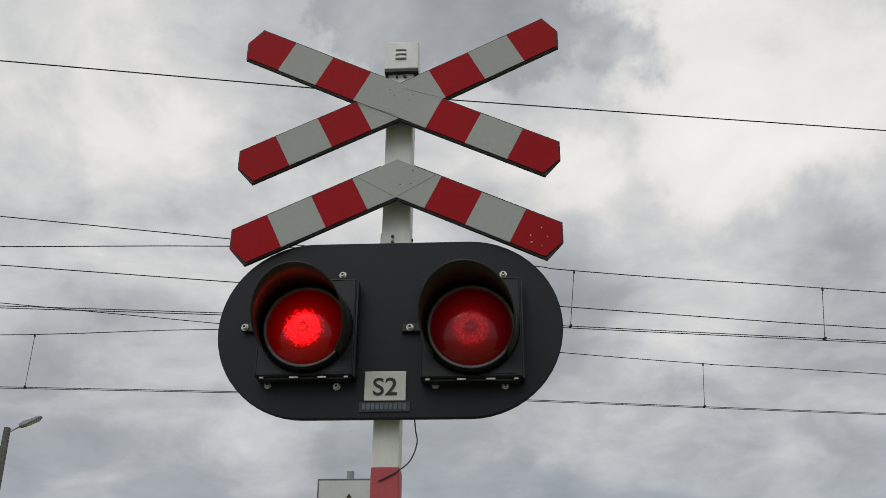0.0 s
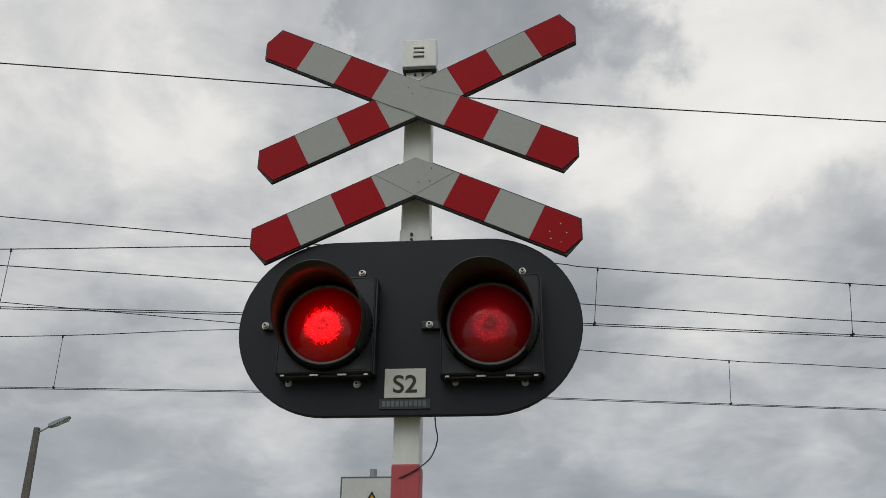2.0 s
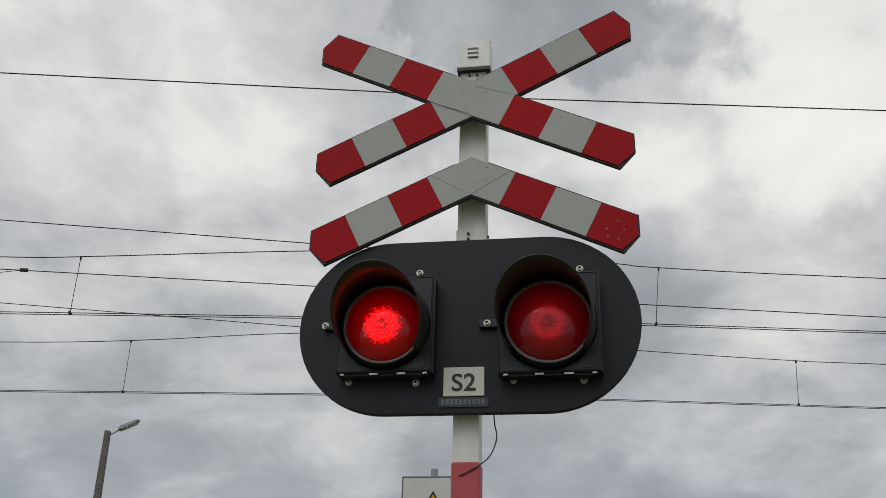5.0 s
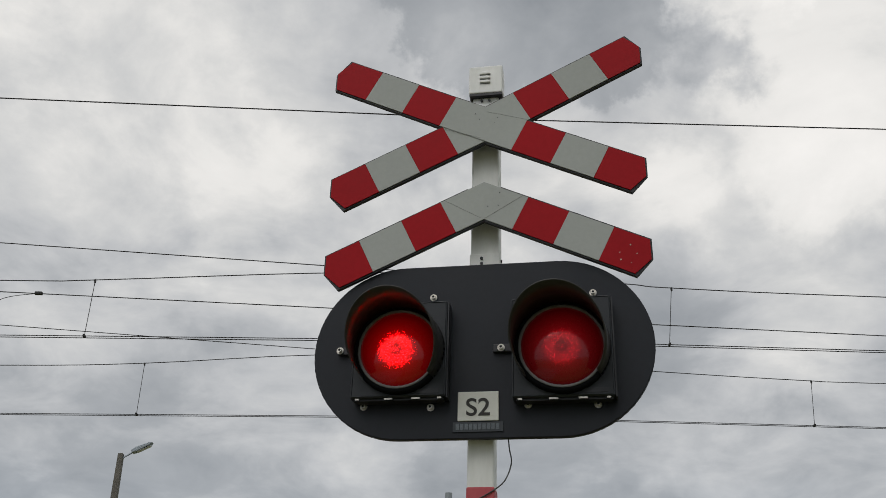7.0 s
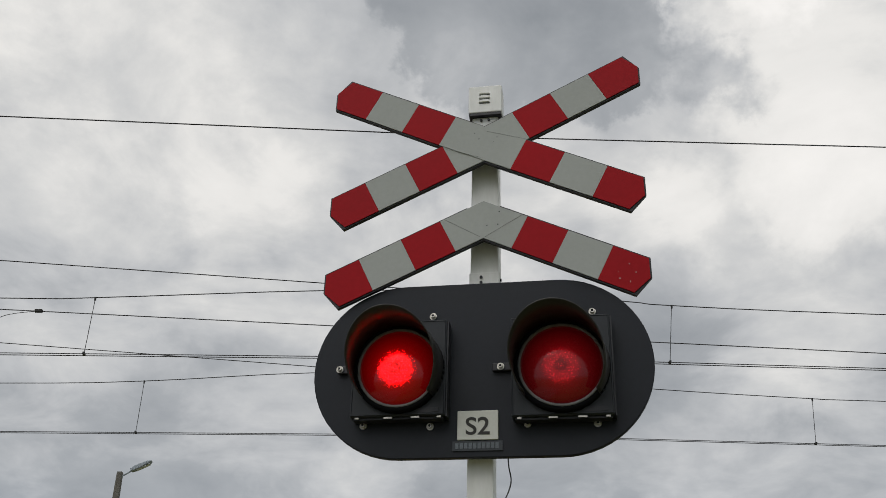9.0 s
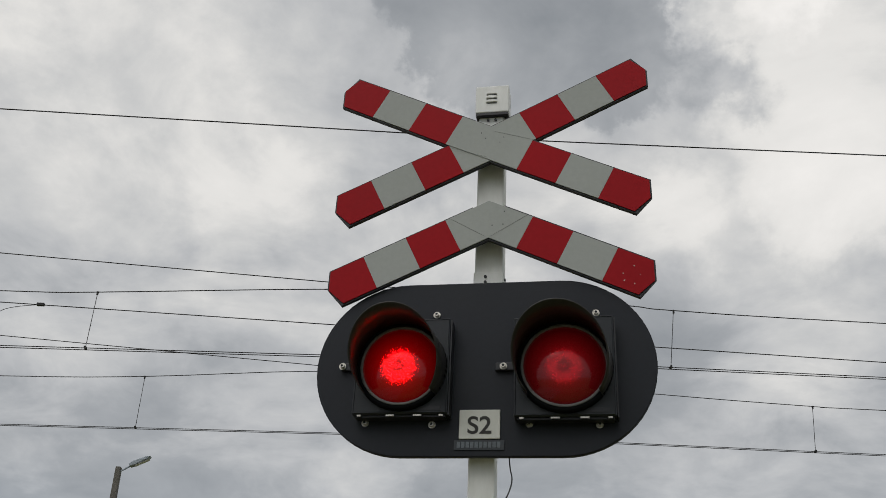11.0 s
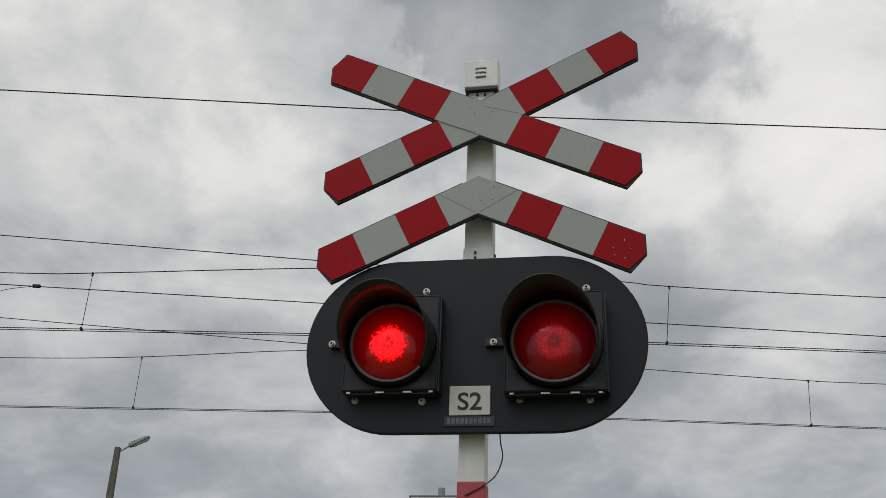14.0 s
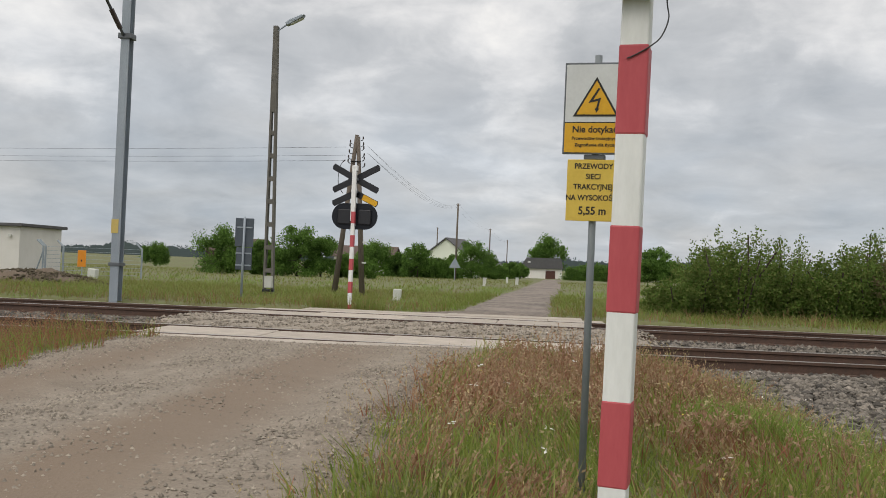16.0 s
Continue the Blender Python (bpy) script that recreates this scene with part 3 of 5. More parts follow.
crossing = thing("crossing_deck", "level crossing deck of pale worn concrete slabs between the rails", "crossing deck", "", TRACK, "structure")
rng = random.Random(5)
slabs = {}
for n0, n1, s0, s1, cut in ((8.78, 9.60, -5.7, 0.95, 3.0), (9.83, 11.08, -5.9, 1.1, 1.75), (14.12, 15.38, -6.3, 1.0, 1.75), (15.62, 16.25, -6.1, 1.0, 3.0), (16.27, 16.95, -5.2, 0.6, 3.0)):
    s = s0
    while s < s1 - 0.3:
        e = min(s + cut, s1)
        key = (round(e - s, 2), round(n1 - n0, 2))
        m = pose(s, n0, rng.uniform(-0.012, 0.004) - (0.05 if n0 < 12 else 0), rng.uniform(-0.3, 0.3), rng.uniform(-0.15, 0.15), rng.uniform(-0.3, 0.3))
        if key in slabs:
            share(slabs[key], crossing, m)
        else:
            slabs[key] = part("slab", box(0.006, key[0] - 0.006, 0, key[1], -0.2, -0.004, 0.012), CONCRETE, crossing)
            slabs[key].matrix_basis = m
        s = e


def rocks(name, count, area, zf, size, material, label, category, seed, small=False):
    """Loose broken stones lying on a surface."""
    r = np.random.default_rng(seed)
    ico = bmesh.new()
    bmesh.ops.create_icosphere(ico, subdivisions=1, radius=1)
    base = np.array([v.co[:] for v in ico.verts])
    tri = np.array([[v.index for v in f.verts] for f in ico.faces])
    ico.free()
    if small:
        base = np.array([(1, 0, 0), (-1, 0, 0), (0, 1, 0), (0, -1, 0), (0, 0, 1), (0, 0, -1)], dtype=float)
        tri = np.array([(0, 2, 4), (2, 1, 4), (1, 3, 4), (3, 0, 4), (2, 0, 5), (1, 2, 5), (3, 1, 5), (0, 3, 5)])
    s, n = area(r, count)
    sz = size[0] + (size[1] - size[0]) * r.random(len(s)) ** 1.6
    V = base[None] * (1 + 0.5 * (r.random((len(s), len(base), 1)) - 0.5)) * (sz[:, None, None] * (0.6 + 0.7 * r.random((len(s), 1, 3))))
    ang = r.random(len(s)) * 6.283
    c, d = np.cos(ang)[:, None], np.sin(ang)[:, None]
    x, y = V[..., 0] * c - V[..., 1] * d, V[..., 0] * d + V[..., 1] * c
    z = V[..., 2] * 0.75 + zf(s, n)[:, None] + sz[:, None] * 0.25
    x, y = x + s[:, None], y + n[:, None]
    a = math.radians(12)
    P = np.stack([x * math.cos(a) - y * math.sin(a), x * math.sin(a) + y * math.cos(a), z], -1).reshape(-1, 3)
    F = (tri[None] + (np.arange(len(s)) * len(base))[:, None, None]).reshape(-1, 3)
    return sheet(name, P, F, material, label, category)


def span(s0, s1, n0, n1):
    return lambda r, k: (s0 + (s1 - s0) * r.random(k), n0 + (n1 - n0) * r.random(k))


rocks("ballast_stones", 19000, span(1.1, 8.0, 5.1, 9.62), lambda s, n: np.maximum(bed_z(s, n), ground_z(s, n)) + 0.008, (0.020, 0.058), STONE, "loose grey ballast stones on the track shoulder", "ballast", 1)
rocks("ballast_stones_between", 11000, span(-15, 11, 11.3, 13.9), bed_z, (0.025, 0.06), STONE, "loose grey ballast stones between the tracks", "ballast", 2, True)
rocks("ballast_stones_inside", 5000, span(-15, 11, 9.8, 11.1), lambda s, n: bed_z(s, n) - 0.06 * ((s > -6.3) & (s < 1.5)), (0.02, 0.05), STONE, "loose grey ballast stones inside the near track", "ballast", 3, True)
grid_sheet("crossing_infill", np.arange(-6.4, 1.5, 0.12), np.arange(11.32, 13.9, 0.12), lambda s, n: -0.075 + 0.045 * ease(11.4, 12.4, n) + 0.02 * np.sin(s * 5 + n * 3) * np.cos(n * 7 - s * 3), GRAVEL,
           "rough gravel infill between the crossing slabs", "gravel")
rocks("infill_stones", 4200, span(-6.6, 1.6, 11.3, 13.9), lambda s, n: -0.075 + 0.045 * ease(11.4, 12.4, n), (0.008, 0.04), PEBBLE, "loose pale stones on the crossing", "gravel", 4, True)
def off_the_ruts(r, k):
    """Places for loose stones: few in the wheel tracks, many between them and by the deck."""
    s, n = r.uniform(-5.6, -0.9, k), r.uniform(-1, 8.75, k)
    worn = np.exp(-((s + 4.35) / 0.38) ** 2) + np.exp(-((s + 2.4) / 0.42) ** 2)
    patch = 0.5 + 0.5 * np.sin(s * 3.1 + np.sin(n * 1.9)) * np.sin(n * 2.2 + np.sin(s * 2.7))
    ok = r.random(k) < (1 - 0.88 * worn * np.clip((8.4 - n) / 2, 0, 1)) * (0.35 + 0.65 * patch)
    return s[ok], n[ok]


rocks("road_stones", 72000, off_the_ruts, lambda s, n: road_z(s, n) - 0.003, (0.004, 0.017), PEBBLE, "small loose stones on the gravel road", "gravel", 6, True)


# ---- level crossing signal ----
WID = 0.065


def arm_outline(sx, sz, slope, a0, a1, cz, end=0.0, grow=0.0):
    """Outline of a stretch of a cross arm that points to the side sx and up or down sz; end: how far out its tip lies."""
    c, d = math.cos(radians(slope)), math.sin(radians(slope))

    def at(a, b):
        return (sx * (a * c - b * d), cz + sz * (a * d + b * c))
    w = WID + grow
    if not end:
        return [at(a0, -w), at(a1, -w), at(a1, w), at(a0, w)]
    xe = end + grow
    low = at((xe - w * d) / c, -w)
    top = at((end + grow - 0.054 + w * d) / c, w)
    return [at(a0, -w), low, (sx * xe, low[1] + sz * 0.070), top, at(a0, w)]


LENS_A, LENS_B = lens_material(0.75, 85.0, 0.0010), lens_material(0.36, 3.0, 0.012)


def visor_mesh(aside):
    """A hood cut back towards its lower ends; aside: how far its mouth points to one side."""
    bm = bmesh.new()
    rings = []
    for k in range(-22, 23):
        f = math.radians(k * 5.9)
        ln = 0.024 + 0.186 * ((1 + math.cos(f)) / 2) ** 0.80
        row = []
        for r, back in ((0.143, 0.0), (0.1405, 0.5), (0.138, 1.0), (0.134, 1.0), (0.1365, 0.5), (0.139, 0.0)):
            row.append(bm.verts.new((r * math.sin(f) + aside * back * ln / 0.21, -0.038 - ln * back, r * math.cos(f) - 0.007 * back)))
        rings.append(row)
    for a, b in zip(rings, rings[1:]):
        for i in range(6):
            j = (i + 1) % 6
            bm.faces.new((a[i], a[j], b[j], b[i]))
    bm.faces.new(rings[0])
    bm.faces.new(rings[-1][::-1])
    return bm


def lathe(profile, seg=48):
    """A turned shape about the y axis, from radius and y."""
    bm = bmesh.new()
    rows = []
    for k in range(seg):
        f = 2 * math.pi * k / seg
        rows.append([bm.verts.new((r * math.sin(f), y, r * math.cos(f))) for r, y in profile])
    for k in range(seg):
        a, b = rows[k], rows[(k + 1) % seg]
        for i in range(len(profile) - 1):
            bm.faces.new((a[i], a[i + 1], b[i + 1], b[i]))
    bmesh.ops.remove_doubles(bm, verts=bm.verts, dist=1e-5)
    return bm


def screw(parent, x, y, z):
    """A socket-head bolt on a washer, dark in the middle."""
    b = part("bolt", lathe([(0.0, -0.008), (0.0042, -0.008), (0.0042, -0.013), (0.0068, -0.013), (0.0075, -0.012), (0.0075, -0.004), (0.0115, -0.004), (0.012, -0.002), (0.012, 0.0)], 14), STEEL, parent, "zinc bolt with washer")
    b.data.materials.append(BLACK)
    for f in b.data.polygons:
        if f.center.y < -0.006 and math.hypot(f.center.x, f.center.z) < 0.0046:
            f.material_index = 1
    b.matrix_basis = pose(x, y, z)
    return b


def lamp_unit(parent, x, z, lens, size, aside):
    u = part("lamp_housing", box(-0.151, 0.148, -0.038, 0.018, -0.150, 0.165, 0.005), HOUSING, parent, "black square lamp housing")
    u.matrix_basis = pose(x, 0, z) @ Matrix.Diagonal((size, 1, size, 1))
    part("front_ring", lathe([(0.128, -0.038), (0.143, -0.038), (0.142, -0.056), (0.136, -0.060), (0.1285, -0.059)]), RING, u, "dark ring round the glass", True)
    part("glass_rim", lathe([(0.120, -0.048), (0.1300, -0.048), (0.1300, -0.060), (0.126, -0.062), (0.120, -0.056)]), LIP, u, "pale grey rim of the glass", True)
    part("glass", lathe([(0.0, -0.090), (0.03, -0.089), (0.06, -0.085), (0.09, -0.077), (0.11, -0.067), (0.1215, -0.056), (0.1215, -0.046)]), lens, u, "domed red signal glass, lit", True)
    part("visor", visor_mesh(aside), VISOR, u, "matt black hood over the glass", True)
    part("side_plate", box(0.1485, 0.153, -0.033, 0.016, -0.152, 0.160), BLACK, u)
    part("bottom_lip", box(-0.14, 0.14, -0.026, 0.010, -0.157, -0.1505), BLACK, u)
    for dx, w in ((-0.128, 0.006), (-0.03, 0.013), (0.055, 0.013), (0.128, 0.006)):
        part("bottom_tab", box(dx - w, dx + w, -0.034, -0.029, -0.1555, -0.1505), STEEL, u)
    part("moulded_label", box(0.055, 0.128, -0.0398, -0.0382, -0.140, -0.126, 0.0006), BLACK, u)
    part("front_ledge", tube([(-0.146, -0.0385, -0.146), (0.143, -0.0385, -0.146), (0.143, -0.0385, 0.160), (-0.146, -0.0385, 0.160), (-0.146, -0.0385, -0.146)], 0.0016, 4), HOUSING, u)
    part("edge_tab", box(0.136, 0.140, -0.041, -0.0385, 0.022, 0.029), STEEL, u)
    part("lug", box(-0.212, -0.1535, 0.006, 0.0185, 0.010, 0.036, 0.003), BLACK, u)
    return u


def signal(m, back_arm):
    t = thing("crossing_signal", "red and white striped crossing signal with crossed arms and twin lamps", "crossing signal", "pair of crossing signals", m)
    edges = [1.69, 1.427, 1.165, 0.910, 0.656, 0.405, 0.150, -0.100]
    part("post", box(-0.0565, 0.0255, 0.0745, 0.1555, -0.40, 2.00, 0.006), POST_WHITE, t, "white painted square post")
    for k in range(0, 8, 2):
        part("red_band", box(-0.0585, 0.0275, 0.0725, 0.1575, edges[k + 1], edges[k], 0.006), POST_RED, t, "faded red band on the post")
    if back_arm:
        part("red_band", box(-0.0585, 0.0275, 0.0725, 0.1575, 1.950, 2.213, 0.006), POST_RED, t, "faded red band on the post")
    part("upper_tube", box(-0.054, 0.042, 0.076, 0.156, 2.002, 3.13, 0.006), POST_WHITE, t)
    part("seam_collar", box(-0.057, 0.045, 0.073, 0.157, 2.30, 2.470, 0.004), POST_WHITE, t, "white collar with dark bolts")
    for dz in (2.430, 2.450):
        part("collar_bolt", cyl((-0.016, 0.066, dz), (-0.016, 0.074, dz), 0.005, seg=10), BLACK, t)
        part("collar_bolt", cyl((0.0445, 0.10, dz), (0.050, 0.10, dz), 0.005, seg=10), BLACK, t)
    cap = part("bell_box", box(-0.066, 0.058, 0.055, 0.128, 3.122, 3.243, 0.004), POST_WHITE, t, "white louvred bell housing")
    part("base_shadow_plate", box(-0.064, 0.056, 0.057, 0.126, 3.111, 3.1215), BLACK, cap)
    for k in range(3):
        bm = prism([(-0.026, 0), (0.014, 0), (0.012, 0.006), (0.006, 0.011), (-0.018, 0.011), (-0.024, 0.006)], -0.007, 0, 0.0015)
        lv = part("louvre", bm, POST_WHITE, cap)
        lv.matrix_basis = pose(0, 0.055, 3.203 - 0.019 * k)
        part("louvre_gap", box(-0.025, 0.013, 0.0535, 0.0548, 3.1995 - 0.019 * k, 3.2022 - 0.019 * k), GALV_DARK, cap)
    for dx in (-0.02, 0.008):
        part("bracket_bolt", cyl((dx, 0.067, 3.098), (dx, 0.077, 3.098), 0.0045, seg=10), BLACK, t)
    # crossed arms and the chevron below them
    up_cuts, down_cuts = (0.149, 0.304, 0.461), (0.135, 0.283, 0.441)
    arms = ((-1, 1, 26.6, 2.944, 0.556, "arm", up_cuts), (1, 1, 27.6, 2.944, 0.555, "arm", up_cuts), (-1, -1, 25.8, 2.946, 0.541, "arm", down_cuts), (1, -1, 25.6, 2.946, 0.541, "arm", down_cuts),
            (-1, -1, 25.3, 2.634, 0.536, "chevron_arm", down_cuts), (1, -1, 25.3, 2.634, 0.536, "chevron_arm", down_cuts))
    for sx, sz, slope, cz, tip, nm, cuts in arms:
        lay = 0.0 if sx * sz < 0 or nm != "arm" else 0.0024
        body = part(nm, prism(arm_outline(sx, sz, slope, 0.03, 0, cz, tip, 0.0058), 0.0042 + lay, 0.019 + lay, 0.001), BLACK, t, "black channel-edged arm with red and white sheeting")
        if back_arm and nm == "chevron_arm" and sx < 0:
            part("back_cover", prism(arm_outline(sx, sz, slope, 0.20, 0, cz, tip, -0.004), 0.0215 + lay, 0.027 + lay), YELLOW, body, "amber back sheet")
        part("red_stripe", prism(arm_outline(sx, sz, slope, cuts[0], cuts[1] - 0.0006, cz), lay, 0.004 + lay), RED, body)
        part("white_stripe", prism(arm_outline(sx, sz, slope, cuts[1], cuts[2] - 0.0006, cz), lay, 0.004 + lay), WHITE, body)
        part("red_tip", prism(arm_outline(sx, sz, slope, cuts[2], 0, cz, tip), lay, 0.004 + lay), RED, body)
        if nm == "arm" and sx * sz > 0:
            part("white_centre", prism(arm_outline(sx, sz, slope, 0.02, cuts[0] - 0.0006, cz), 0.0024, 0.0064), WHITE, body)
    tl = arm_outline(-1, 1, 26.6, 0, 0.1484, 2.944)
    br = arm_outline(1, -1, 25.6, 0, 0.1344, 2.946)
    part("cross_centre", prism([br[1], br[2], tl[1], tl[2]], 0.0, 0.004), WHITE, t, "grey-white middle of the crossed arms")
    wv = WID / math.cos(radians(25.3))
    right = arm_outline(1, -1, 25.3, 0, 0.1344, 2.634)
    left = arm_outline(-1, -1, 25.3, 0, 0.1344, 2.634)
    part("chevron_centre", prism([(0, 2.634 + wv), right[1], right[2], (0, 2.634 - wv), left[2], left[1]], 0.0, 0.004), WHITE, t, "grey-white peak of the chevron")
    part("chevron_back", prism([(0, 2.637 + wv), (right[1][0], right[1][1] + 0.003), (right[2][0], right[2][1] - 0.003), (0, 2.631 - wv), (left[2][0], left[2][1] - 0.003), (left[1][0], left[1][1] + 0.003)], 0.0075, 0.019), BLACK, t)
    for x0, z0, x1, z1 in ((-0.145, 2.935, -0.01, 2.886), (0.15, 2.950, 0.012, 2.995), (0.006, 2.566, 0.135, 2.645), (-0.01, 2.566, -0.135, 2.642)):
        part("seam", tube([(x0, -0.0003, z0), (x1, -0.0003, z1)], 0.0005, 4), SEAM, t)
    r = random.Random(3)
    for cx, cz, nn, wx, wz in ((0.46, 2.405, 5, 0.045, 0.04), (0.03, 2.635, 3, 0.05, 0.03), (-0.02, 2.97, 4, 0.07, 0.03)):
        for _ in range(nn):
            x, z = cx + r.uniform(-wx, wx), cz + r.uniform(-wz, wz)
            part("chip", box(x, x + r.uniform(0.002, 0.004), -0.0012, -0.0004, z, z + r.uniform(0.002, 0.005)), PLATE if cx > 0.4 else BLACK, t)
    for z in (2.94, 2.66):
        part("mounting_bracket", box(-0.075, 0.060, 0.0225, 0.0725, z - 0.03, z + 0.03, 0.004), GALV_DARK, t)
    # the dark board with two lamps
    out = []
    R, half = 0.291, 0.540
    for c, a0 in ((half - R, -90), (-(half - R), 90)):
        for i in range(0, 31):
            f = math.radians(a0 + 6 * i)
            out.append((c + R * math.cos(f), 2.112 + R * math.sin(f)))
    board = part("backboard", prism([(x - 0.012, z) for x, z in out], 0.020, 0.042, 0.003), BOARD, t, "dark rounded backboard")
    for x0, x1 in ((-0.41, -0.10), (0.07, 0.386)):
        part("back_box", box(x0, x1, 0.043, 0.070, 1.93, 2.27, 0.025), BLACK, board)
    lamp_unit(board, -0.257, 2.088, LENS_A, 1.0, -0.007)
    lamp_unit(board, 0.247, 2.080, LENS_B, 1.025, -0.016)
    for x, z in ((-0.165, 2.289), (-0.462, 2.111), (-0.376, 1.927), (-0.164, 1.920), (0.347, 2.282), (0.056, 2.103), (0.136, 1.921), (0.346, 1.917)):
        screw(board, x, 0.0058 if 2.05 < z < 2.15 else 0.0195, z)
    plate = part("number_plate", box(-0.079, 0.047, 0.014, 0.0195, 1.874, 1.966, 0.002), PLATE, board, "small white plate lettered S2")
    lettering("S2", 0.077, -0.016, 1.914, 0.0133, plate, INK, 1.05, bold=0.013)
    strip = part("maker_strip", box(-0.093, 0.060, 0.016, 0.0195, 1.841, 1.871), BRANDBACK, board, "dark strip with a worn pale bar")
    for k in range(10):
        part("worn_bar", box(-0.084 + 0.0136 * k, -0.0742 + 0.0136 * k, 0.0148, 0.0158, 1.8475, 1.8655), BRANDBAR, strip)
    part("cable", tube(smooth_line([(0.066, 0.10, 1.86), (0.070, 0.10, 1.81), (0.076, 0.10, 1.766), (0.058, 0.09, 1.712), (0.026, 0.071, 1.678), (-0.02, 0.069, 1.652), (-0.034, 0.069, 1.648)]), 0.0022), CABLE, t, "thin black loose cable")
    return t


signal(pose(-0.002, 0, 0, 0, 0.95, 0), False)
far_base = W(-4.47, 17.75)
signal(pose(far_base.x, far_base.y, ground_z(-4.47, 17.75) - 0.05, 0, -0.4, 183), True)


# ---- warning sign beside the signal ----
def warning_sign():
    t = thing("warning_sign", "high voltage warning sign and yellow plate on a grey pole", "warning sign", "", pose(-0.380, 1.78, 0, 0, 0.4, 3))
    part("pole", cyl((0, 0.02, -0.35), (0, 0.02, 2.058), 0.0175, seg=14), SIGNPOLE, t, "grey steel pole", True)
    fr = part("frame", prism([(-0.153, 1.580), (0.153, 1.580), (0.153, 2.018), (-0.153, 2.018)], -0.014, 0.0, 0.003), GALV_DARK, t, "dark grey metal sign frame")
    part("white_panel", box(-0.145, 0.145, -0.0165, -0.0142, 1.734, 2.008), SIGNWHITE, fr)
    am = part("amber_panel", box(-0.145, 0.145, -0.0165, -0.0142, 1.588, 1.729), YELLOW, fr, "amber text panel")
    part("triangle_edge", prism([(-0.108, 1.760), (0.108, 1.760), (0.0, 1.948)], -0.0185, -0.0167), INK, fr, "black-edged warning triangle")
    part("triangle", prism([(-0.092, 1.769), (0.092, 1.769), (0.0, 1.930)], -0.0200, -0.0186), YELLOW, fr, "amber triangle")
    bolt = [(0.008, 1.893), (0.018, 1.893), (-0.014, 1.838), (0.022, 1.848), (0.010, 1.796), (0.017, 1.799), (0.002, 1.776), (-0.006, 1.797), (0.001, 1.797), (0.008, 1.833), (-0.036, 1.824)]
    part("bolt_mark", prism(bolt, -0.0214, -0.0201), INK, fr)
    lettering("Nie dotykać", 0.044, 0.0, 1.697, -0.0172, am, INK, 0.98)
    lettering("Przewodów trakcyjnych", 0.0215, 0.0, 1.655, -0.0172, am, INK, 1.05)
    lettering("Zagrożenie dla życia", 0.0215, 0.0, 1.624, -0.0172, am, INK, 1.05)
    part("edge_line", box(-0.1452, 0.1452, -0.0172, -0.0166, 1.7295, 1.7335), INK, fr)
    p2 = part("lower_plate", box(-0.125, 0.125, -0.012, -0.008, 1.262, 1.555, 0.002), YELLOW2, t, "yellow plate giving the wire height")
    for txt, z, sz in (("PRZEWODY", 1.522, 0.036), ("SIECI", 1.473, 0.036), ("TRAKCYJNEJ", 1.424, 0.036), ("NA WYSOKOŚCI", 1.372, 0.036), ("5,55 m", 1.310, 0.052)):
        lettering(txt, sz, 0.0, z, -0.0127, p2, INK, 0.92)
    part("clamp", box(-0.05, 0.05, -0.006, 0.04, 1.557, 1.579, 0.003), GALV_DARK, t)
    return t


warning_sign()


# ---- overhead line ----
def rod_between(name, pts, r, material, parent, label="", seg=6):
    return part(name, tube(pts, r, seg), material, parent, label, True)


def catenary(n, z_contact, carrier, rope, droppers, group, label):
    t = thing("overhead_line", label, "overhead line", group, TRACK)
    for off in (-0.040, 0.040):
        rod_between("contact_wire", [(s, n + off, z) for s, z in z_contact], 0.0068, WIRE, t)
    line = smooth_line([(s, n, z) for s, z in carrier], 4)
    rod_between("carrier_wire", line, 0.0078, WIRE, t)
    rod_between("anchor_rope", [(s, n, z) for s, z in rope], 0.0078, WIRE, t)
    for s, lean in droppers:
        z1 = float(np.interp(s, [p.x for p in line], [p.z for p in line]))
        z0 = float(np.interp(s, [p[0] for p in z_contact], [p[1] for p in z_contact]))
        d = rod_between("dropper", [(s, n, z1), (s + lean, n, z0)], 0.0054, WIRE, t)
        part("dropper_clip", box(s - 0.014, s + 0.014, n - 0.012, n + 0.012, z1 - 0.05, z1 + 0.010, 0.003), WIRE, d)
        part("contact_clip", box(s + lean - 0.014, s + lean + 0.014, n - 0.046, n + 0.046, z0 - 0.006, z0 + 0.036, 0.003), WIRE, d)
    return t


